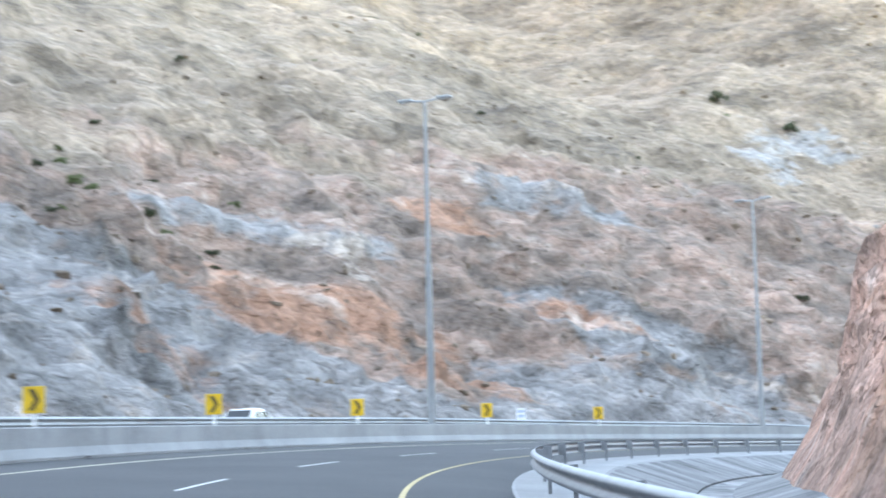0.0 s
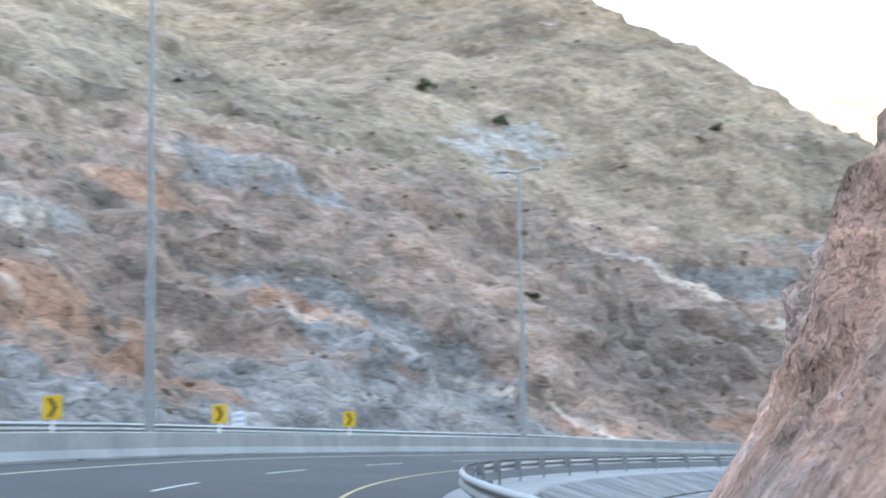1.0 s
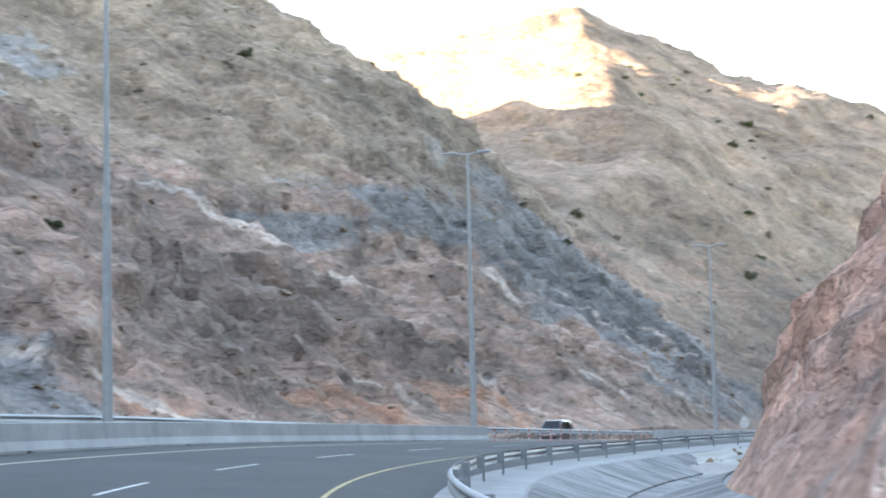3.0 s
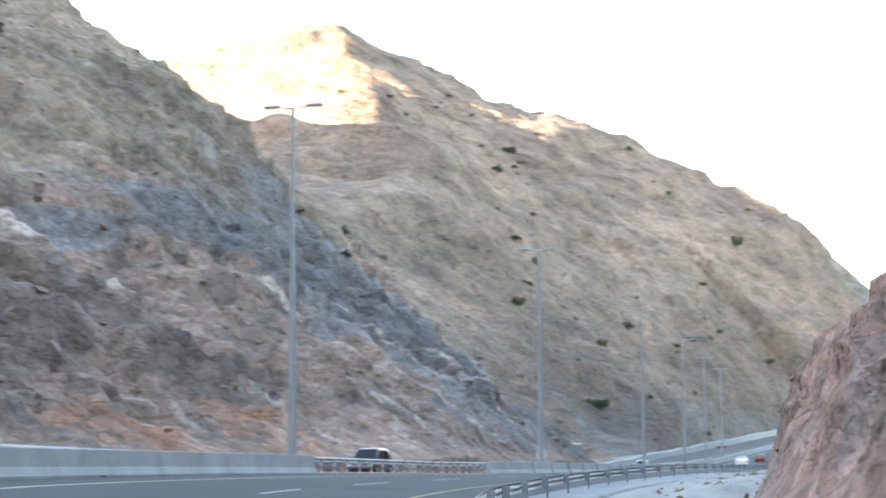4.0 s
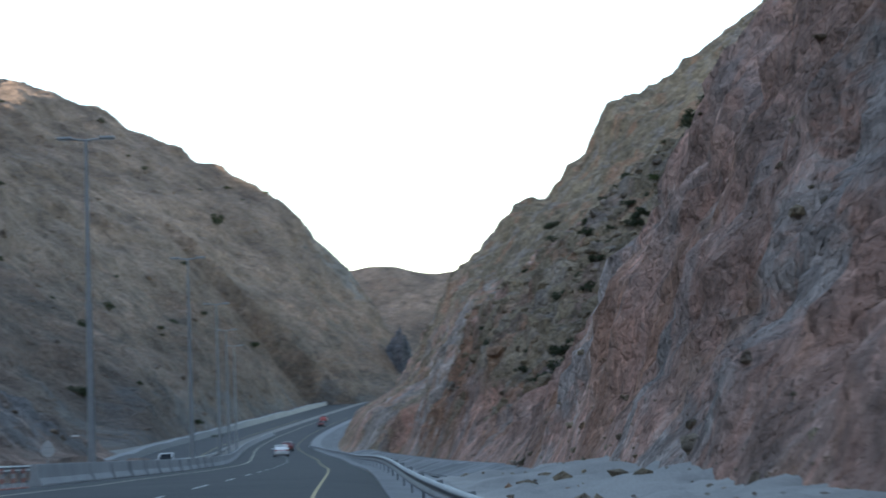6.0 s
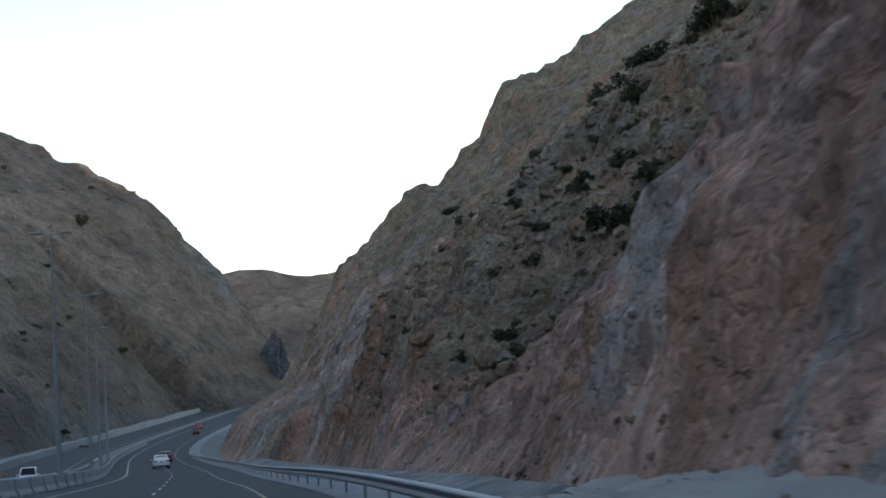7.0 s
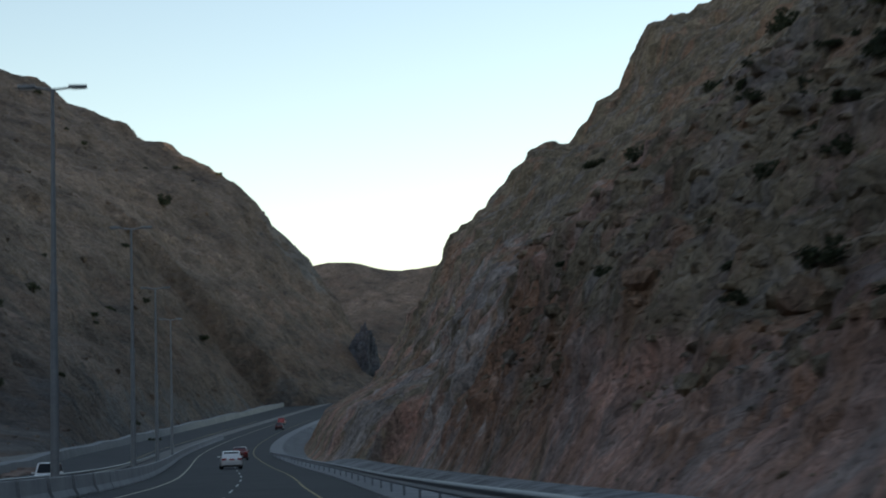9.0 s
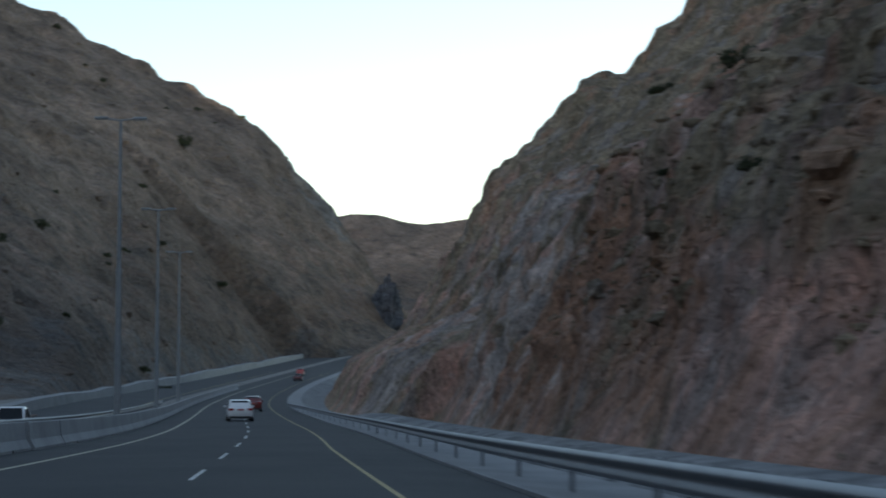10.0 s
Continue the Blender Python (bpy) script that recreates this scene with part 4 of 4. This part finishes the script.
def car(paint, label, length=4.54, width=1.76, height=1.47, tall=False):
    """A saloon, or a tall estate; it looks along +x."""
    root = tagged(new("car"), label, "car")
    L, hw = length / 2, width / 2
    deck = 0.98 if tall else 0.92
    hood = 0.98 if tall else 0.84
    tail = 1.0 if tall else 0.98
    bm = bmesh.new()
    loft(bm, [body_ring(x, hw * w, lo, hi, sh) for x, w, lo, hi, sh in (
        (-L, 0.80, 0.42, tail - 0.22, 0.85), (-L + 0.05, 0.90, 0.28, tail - 0.03, 0.88), (-L + 0.28, 0.97, 0.22, tail, 0.88), (-L + 0.75, 1.0, 0.20, tail, 0.9),
        (-L + 1.5, 1.0, 0.19, deck, 0.92), (0.2, 1.0, 0.19, deck, 0.92), (L - 1.5, 1.0, 0.19, deck - 0.02, 0.9),
        (L - 0.8, 0.98, 0.20, hood, 0.88), (L - 0.25, 0.92, 0.22, hood - 0.10, 0.82), (L - 0.04, 0.80, 0.26, 0.62, 0.8), (L, 0.72, 0.32, 0.52, 0.8))])
    body = soften(part("body", bm, paint, root))
    back = -L + (0.35 if tall else 0.78)
    cabin = [(back, 0.80, deck - 0.03, deck + 0.02), (back + (0.25 if tall else 0.75), 0.74, deck - 0.03, height - 0.06), (back + 1.1, 0.75, deck - 0.03, height),
             (0.15, 0.76, deck - 0.03, height), (0.45, 0.76, deck - 0.03, height - 0.05), (L - 1.12, 0.84, deck - 0.04, deck + 0.0)]
    bm = bmesh.new()
    rings = []
    for x, w, lo, hi in cabin:
        mid = hi - min(0.09, (hi - lo) * 0.4)
        rings.append([(x, y, z) for y, z in ((hw * 0.95, lo), (hw * (w + 0.06), mid), (hw * w * 0.9, hi), (-hw * w * 0.9, hi), (-hw * (w + 0.06), mid), (-hw * 0.95, lo))])
    loft(bm, rings)
    soften(part("roof", bm, paint, root))
    x0, z0, x1, z1 = back, deck + 0.03, cabin[1][0], height - 0.08

    def pane(name, pts):
        bm = bmesh.new()
        bm.faces.new([bm.verts.new(p) for p in pts])
        bmesh.ops.solidify(bm, geom=bm.faces[:], thickness=0.012)
        return part(name, bm, car_glass, root, "dark glass")

    e = 0.014
    pane("rear_window", [(x0 + 0.04 - e, hw * 0.74, z0), (x0 + 0.04 - e, -hw * 0.74, z0), (x1 - e, -hw * 0.66, z1 + e), (x1 - e, hw * 0.66, z1 + e)])
    pane("windscreen", [(L - 1.18 + e, -hw * 0.78, deck + 0.03 + e), (L - 1.18 + e, hw * 0.78, deck + 0.03 + e), (0.50 + e, hw * 0.66, height - 0.08 + e), (0.50 + e, -hw * 0.66, height - 0.08 + e)])
    for s in (-1, 1):
        y0, y1 = hw * 0.955 * s, hw * 0.845 * s
        pane("side_window", [(back + 0.55, y0, deck + 0.02), (-0.08, y0, deck + 0.02), (-0.08, y1, height - 0.13), (back + 0.85, y1, height - 0.14)])
        pane("side_window", [(0.02, y0, deck + 0.02), (L - 1.3, y0, deck + 0.02), (0.42, y1, height - 0.14), (0.02, y1, height - 0.13)])
        bm = bmesh.new()
        box(bm, L - 1.35, L - 1.2, min(s * hw * 0.95, s * (hw + 0.17)), max(s * hw * 0.95, s * (hw + 0.17)), deck, deck + 0.13, 0.03)
        part("mirror", bm, paint, root)
        bm = bmesh.new()
        box(bm, -L - 0.005, -L + 0.3, min(s * hw * 0.52, s * hw * 0.93), max(s * hw * 0.52, s * hw * 0.93), tail - 0.24, tail - 0.08, 0.03)
        part("tail_light", bm, lamp_red, root, "red tail light")
        bm = bmesh.new()
        box(bm, L - 0.42, L - 0.09, min(s * hw * 0.5, s * hw * 0.86), max(s * hw * 0.5, s * hw * 0.86), 0.58, 0.70, 0.03)
        part("headlight", bm, lamp_clear, root, "clear headlight")
    bm = bmesh.new()
    box(bm, -L - 0.03, -L + 0.2, -hw * 0.85, hw * 0.85, 0.24, 0.36, 0.04)
    part("bumper", bm, trim_black, root, "black lower bumper")
    bm = bmesh.new()
    box(bm, -L - 0.012, -L + 0.03, -0.22, 0.22, tail - 0.24, tail - 0.12, 0.004)
    part("number_plate", bm, plate_red, root, "plain red plate")
    bm = bmesh.new()
    box(bm, L - 0.03, L + 0.008, -hw * 0.5, hw * 0.5, 0.34, 0.5, 0.02)
    part("grille", bm, trim_black, root, "black grille")
    for x in (-L + 0.85, L - 0.87):
        for s in (-1, 1):
            bm = bmesh.new()
            tube(bm, (x, s * (hw - 0.21), 0.31), (x, s * (hw + 0.004), 0.31), 0.31, 0.31, 20)
            wheel = part("wheel", bm, tyre_rubber, root, "black tyre")
            bm = bmesh.new()
            tube(bm, (x, s * (hw - 0.02), 0.31), (x, s * (hw + 0.014), 0.31), 0.2, 0.18, 14)
            part("rim", bm, rim_metal, wheel, "alloy rim")
    return root


def car_paint(name, color):
    m = plain(name, color, 0.28, 0.0, 0.04, 1.0)
    m.node_tree.nodes["Principled BSDF"].inputs["Coat Weight"].default_value = 0.6
    return m


white_car, red_car, dark_car = car_paint("white car paint", (0.78, 0.78, 0.77)), car_paint("red car paint", (0.42, 0.035, 0.03)), car_paint("dark maroon car paint", (0.07, 0.025, 0.03))
blue_car = car_paint("blue car paint", (0.03, 0.10, 0.28))
car(white_car, "white saloon car on the carriageway, seen from behind").matrix_world = road_pose(352, 2.4, 0.0, 2)
car(car_paint("deep red car paint", (0.16, 0.022, 0.02)), "deep red saloon car on the carriageway, seen from behind").matrix_world = road_pose(398, 1.0)
car(dark_car, "dark maroon estate car on the carriageway", 4.7, 1.85, 1.72, True).matrix_world = road_pose(620, 0.5)
car(red_car, "red estate car far up the carriageway", 4.6, 1.85, 1.75, True).matrix_world = road_pose(668, 4.0)
car(white_car, "white saloon car on the oncoming carriageway").matrix_world = road_pose(75, 16.0, 0.05, 180)
car(blue_car, "blue estate car on the oncoming carriageway", 4.9, 1.9, 1.75, True).matrix_world = road_pose(46, 16.5, 0.05, 180)
car(dark_car, "dark maroon estate car on the oncoming carriageway", 4.7, 1.85, 1.72, True).matrix_world = road_pose(199, 16.5, 0.0, 180)
car(white_car, "white estate car on the oncoming carriageway", 4.7, 1.85, 1.75, True).matrix_world = road_pose(334, 15.5, -0.58, 180)


# ---- shrubs, boulders and rubble ----
def leaf_material(name, a, b):
    m, nt, bs = material(name, 0.8)
    n = Nodes(nt)
    pick = n.add("ShaderNodeNewGeometry").outputs["Random Per Island"]
    finish(nt, bs, n.ramp(pick, (0.0, a), (1.0, b)))
    return m


leaf_dark = leaf_material("dark olive leaves", (0.030, 0.038, 0.020), (0.078, 0.088, 0.045))
leaf_dry = leaf_material("dry green leaves", (0.06, 0.085, 0.03), (0.13, 0.155, 0.06))
bark = plain("grey bark", (0.14, 0.11, 0.085), 0.9)
rng = np.random.RandomState(7)


def shrub(leaf, label, seed, flat):
    """A thorny shrub one metre across: stems, and a loose crown of small leaf blades in clumps."""
    r = np.random.RandomState(seed)
    root = tagged(new("shrub"), label, "shrub", "shrubs on the slopes")
    bm = bmesh.new()
    hubs = []
    for k in range(9):
        a, lean = r.uniform(0, 6.283), r.uniform(0.1, 0.42)
        tip = Vector((math.cos(a) * lean, math.sin(a) * lean, r.uniform(0.22, 0.55) * flat))
        tube(bm, (0, 0, -0.12), tip * 0.55, 0.022, 0.014, 5)
        tube(bm, tip * 0.55, tip, 0.014, 0.006, 4)
        hubs.append(tip)
    part("woody_base", bm, bark, root, "grey woody base")
    verts, faces = [], []
    for h in hubs * 2:
        c = np.array(h) + r.normal(0, 0.05, 3)
        size = r.uniform(0.12, 0.22)
        for _ in range(78):
            d = r.normal(0, 1, 3)
            p = c + d / np.linalg.norm(d) * size * r.uniform(0.4, 1.0) * [1, 1, 0.75]
            p[2] = max(p[2], 0.02)
            a, b = r.normal(0, 1, 3), r.normal(0, 1, 3)
            a, b = a / np.linalg.norm(a) * r.uniform(0.024, 0.052), b / np.linalg.norm(b) * r.uniform(0.015, 0.036)
            n = len(verts)
            verts += [p - a, p + b, p + a, p - b]
            faces.append((n, n + 1, n + 2, n + 3))
    me = bpy.data.meshes.new("foliage")
    me.from_pydata([v.tolist() for v in verts], [], faces)
    me.materials.append(leaf)
    new("foliage", me).parent = root
    return root


models = [shrub(leaf_dark, "dark olive thorny shrub rooted in the stony slope", 1, 1.0), shrub(leaf_dark, "low dark green shrub spreading over the stony slope", 2, 0.75),
          shrub(leaf_dry, "pale green dry shrub on the stony slope", 3, 0.9)]
used = [False] * len(models)


def plant(s, u, size, kind):
    g = ground_at(s, u)
    if not g:
        return
    m = Matrix.Translation(g[0] - Vector((0, 0, 0.05 * size))) @ Matrix.Rotation(rng.uniform(0, 6.28), 4, "Z")
    if not used[kind]:
        used[kind] = True
        models[kind].matrix_world = m
        models[kind].scale = (size,) * 3
        return
    ob = copy_thing(models[kind], m)
    ob.scale = (size * rng.uniform(1.0, 1.3), size, size * rng.uniform(0.75, 1.05))


for s, u, size, kind in ((258, 131, 4.0, 0), (262, 118, 3.2, 0), (291, 94, 3.4, 1), (153, 56, 1.8, 1), (888, 41, 8.0, 0), (589, 82, 5.0, 1), (567, 80, 5.0, 0), (628, 93, 4.5, 1), (726, 119, 5.0, 0), (814, 24, 6.0, 1),
                         (830, 135, 7.0, 1), (1000, 150, 7.0, 0), (727, 48, 5.0, 1), (660, 62, 5.0, 0), (536, 53, 6.5, 1), (577, 58, 4.0, 0),
                         (329, -47, 6.0, 1), (306, -48, 5.0, 0), (272, -38, 3.6, 1), (250, -16, 2.0, 0), (268, -20, 2.2, 1), (352, -32, 3.4, 0), (393, -48, 3.8, 1), (285, -33, 2.4, 0), (342, -52, 6.6, 1), (266, -27, 4.2, 1), (248, -17, 2.2, 0), (277, -24, 1.8, 0), (279, -25, 1.7, 1), (281, -22, 1.8, 0), (282, -20, 1.5, 1), (270, -21, 1.0, 0), (290, -31, 2.3, 0), (288, -30, 2.0, 1),
                         (271, -31, 2.6, 0), (269, -30, 2.2, 1), (369, -36, 2.8, 0), (262, -22, 1.5, 1), (258, -24, 2.0, 2), (387, -49, 4.0, 1), (265, -32, 1.7, 0), (295, -17, 1.2, 0), (308, -41, 4.0, 0), (312, -49, 4.2, 1),
                         (293, -36, 2.6, 0), (407, -63, 5.0, 0), (420, -41, 3.5, 1), (221, -16, 1.3, 0), (222, -17.5, 1.5, 1)):
    plant(s, u, size, kind)
for _ in range(70):
    plant(rng.uniform(246, 335), -rng.uniform(17, 62), rng.uniform(0.5, 1.9), int(rng.choice([0, 1, 2], p=[0.45, 0.35, 0.2])))
for _ in range(9):
    plant(rng.uniform(101, 116), rng.uniform(51, 56), rng.uniform(0.9, 1.9), int(rng.choice([1, 2])))
for _ in range(10):
    plant(rng.uniform(96, 125), rng.uniform(54, 70), rng.uniform(0.9, 2.0), int(rng.choice([1, 2])))
for _ in range(50):
    plant(rng.uniform(60, 410), rng.uniform(45, 210), rng.uniform(0.6, 1.9), int(rng.choice([0, 1, 2])))
for _ in range(50):
    plant(rng.uniform(450, 1050), rng.uniform(20, 200), rng.uniform(2.0, 4.5), int(rng.choice([0, 1])))
for _ in range(8):
    plant(rng.uniform(200, 225), -rng.uniform(20, 34), rng.uniform(0.7, 1.6), int(rng.choice([0, 1, 2])))


def stone_shape(r):
    """Corners and faces of an angular stone about one metre across."""
    bm = bmesh.new()
    bmesh.ops.create_icosphere(bm, subdivisions=1, radius=0.5)
    for v in bm.verts:
        v.co *= 1 + 0.28 * r.randn()
        v.co.z *= 0.7
    pts = np.array([v.co[:] for v in bm.verts])
    faces = [[v.index for v in f.verts] for f in bm.faces]
    bm.free()
    return pts, np.array(faces)


STONES = [stone_shape(np.random.RandomState(100 + k)) for k in range(8)]


def rubble(name, spots, mat, label):
    """Loose stones, too many to count, lying on the slope: rows of s, u, size."""
    verts, faces, total = [], [], 0
    for s, u, size in spots:
        g = ground_at(s, u)
        if not g:
            continue
        pts, f = STONES[rng.randint(8)]
        a = rng.uniform(0, 6.283)
        turn = np.array([[math.cos(a), -math.sin(a), 0], [math.sin(a), math.cos(a), 0], [0, 0, 1]])
        q = (pts * size * rng.uniform(0.7, 1.3, 3)) @ turn.T + np.array(g[0]) + [0, 0, -0.06 * size]
        verts.append(q)
        faces.append(f + total)
        total += len(q)
    me = bpy.data.meshes.new(name)
    me.from_pydata(np.concatenate(verts).tolist(), [], np.concatenate(faces).tolist())
    me.materials.append(mat)
    for key, value in (("tan", 0.85), ("cut", 0.2), ("rust", 0.1), ("dark", 0.0), ("pale", 0.15)):
        me.attributes.new(key, "FLOAT", "POINT").data.foreach_set("value", np.full(total, value, np.float32))
    return tagged(new(name, me), label, "rubble", kind="stuff")


def scatter(count, s0, s1, u0, u1, small, large):
    size = small * (large / small) ** (rng.uniform(0, 1, count) ** 3.2)
    return np.c_[rng.uniform(s0, s1, count), rng.uniform(u0, u1, count), size]


rubble("rubble_left", np.r_[scatter(5200, 50, 415, 30, 110, 0.2, 1.2), scatter(1300, 60, 340, 100, 230, 0.4, 1.6)], hill_rock, "loose tan and grey stones on the hillside")
rubble("rubble_right", np.r_[scatter(9500, 242, 340, -62, -15, 0.25, 1.5), scatter(700, 60, 240, -40, -15, 0.2, 0.8), scatter(500, 150, 400, -12.6, -10.2, 0.12, 0.5), scatter(420, 150, 285, -11.5, -5.8, 0.1, 0.75)], cliff_rock, "loose brown stones on the rubble slope and under the cliff")
rubble("rubble_far", scatter(1500, 440, 1040, 0, 240, 0.8, 3.0), far_rock, "scattered boulders on the far mountain slope")

for k in range(26):
    s, u = rng.uniform(240, 320), -rng.uniform(15, 45)
    g = ground_at(s, u)
    pts, f = STONES[k % 8]
    size = rng.uniform(0.9, 2.0)
    me = bpy.data.meshes.new("boulder")
    me.from_pydata((pts * size).tolist(), [], f.tolist())
    me.materials.append(cliff_rock)
    me.attributes.new("tan", "FLOAT", "POINT").data.foreach_set("value", np.full(len(pts), 0.9, np.float32))
    ob = tagged(new("boulder", me), "angular brown boulder lying on the rubble slope", "boulder", "boulders on the rubble slope")
    ob.matrix_world = Matrix.Translation(g[0] + Vector((0, 0, 0.1 * size))) @ Matrix.Rotation(rng.uniform(0, 6.28), 4, "Z")
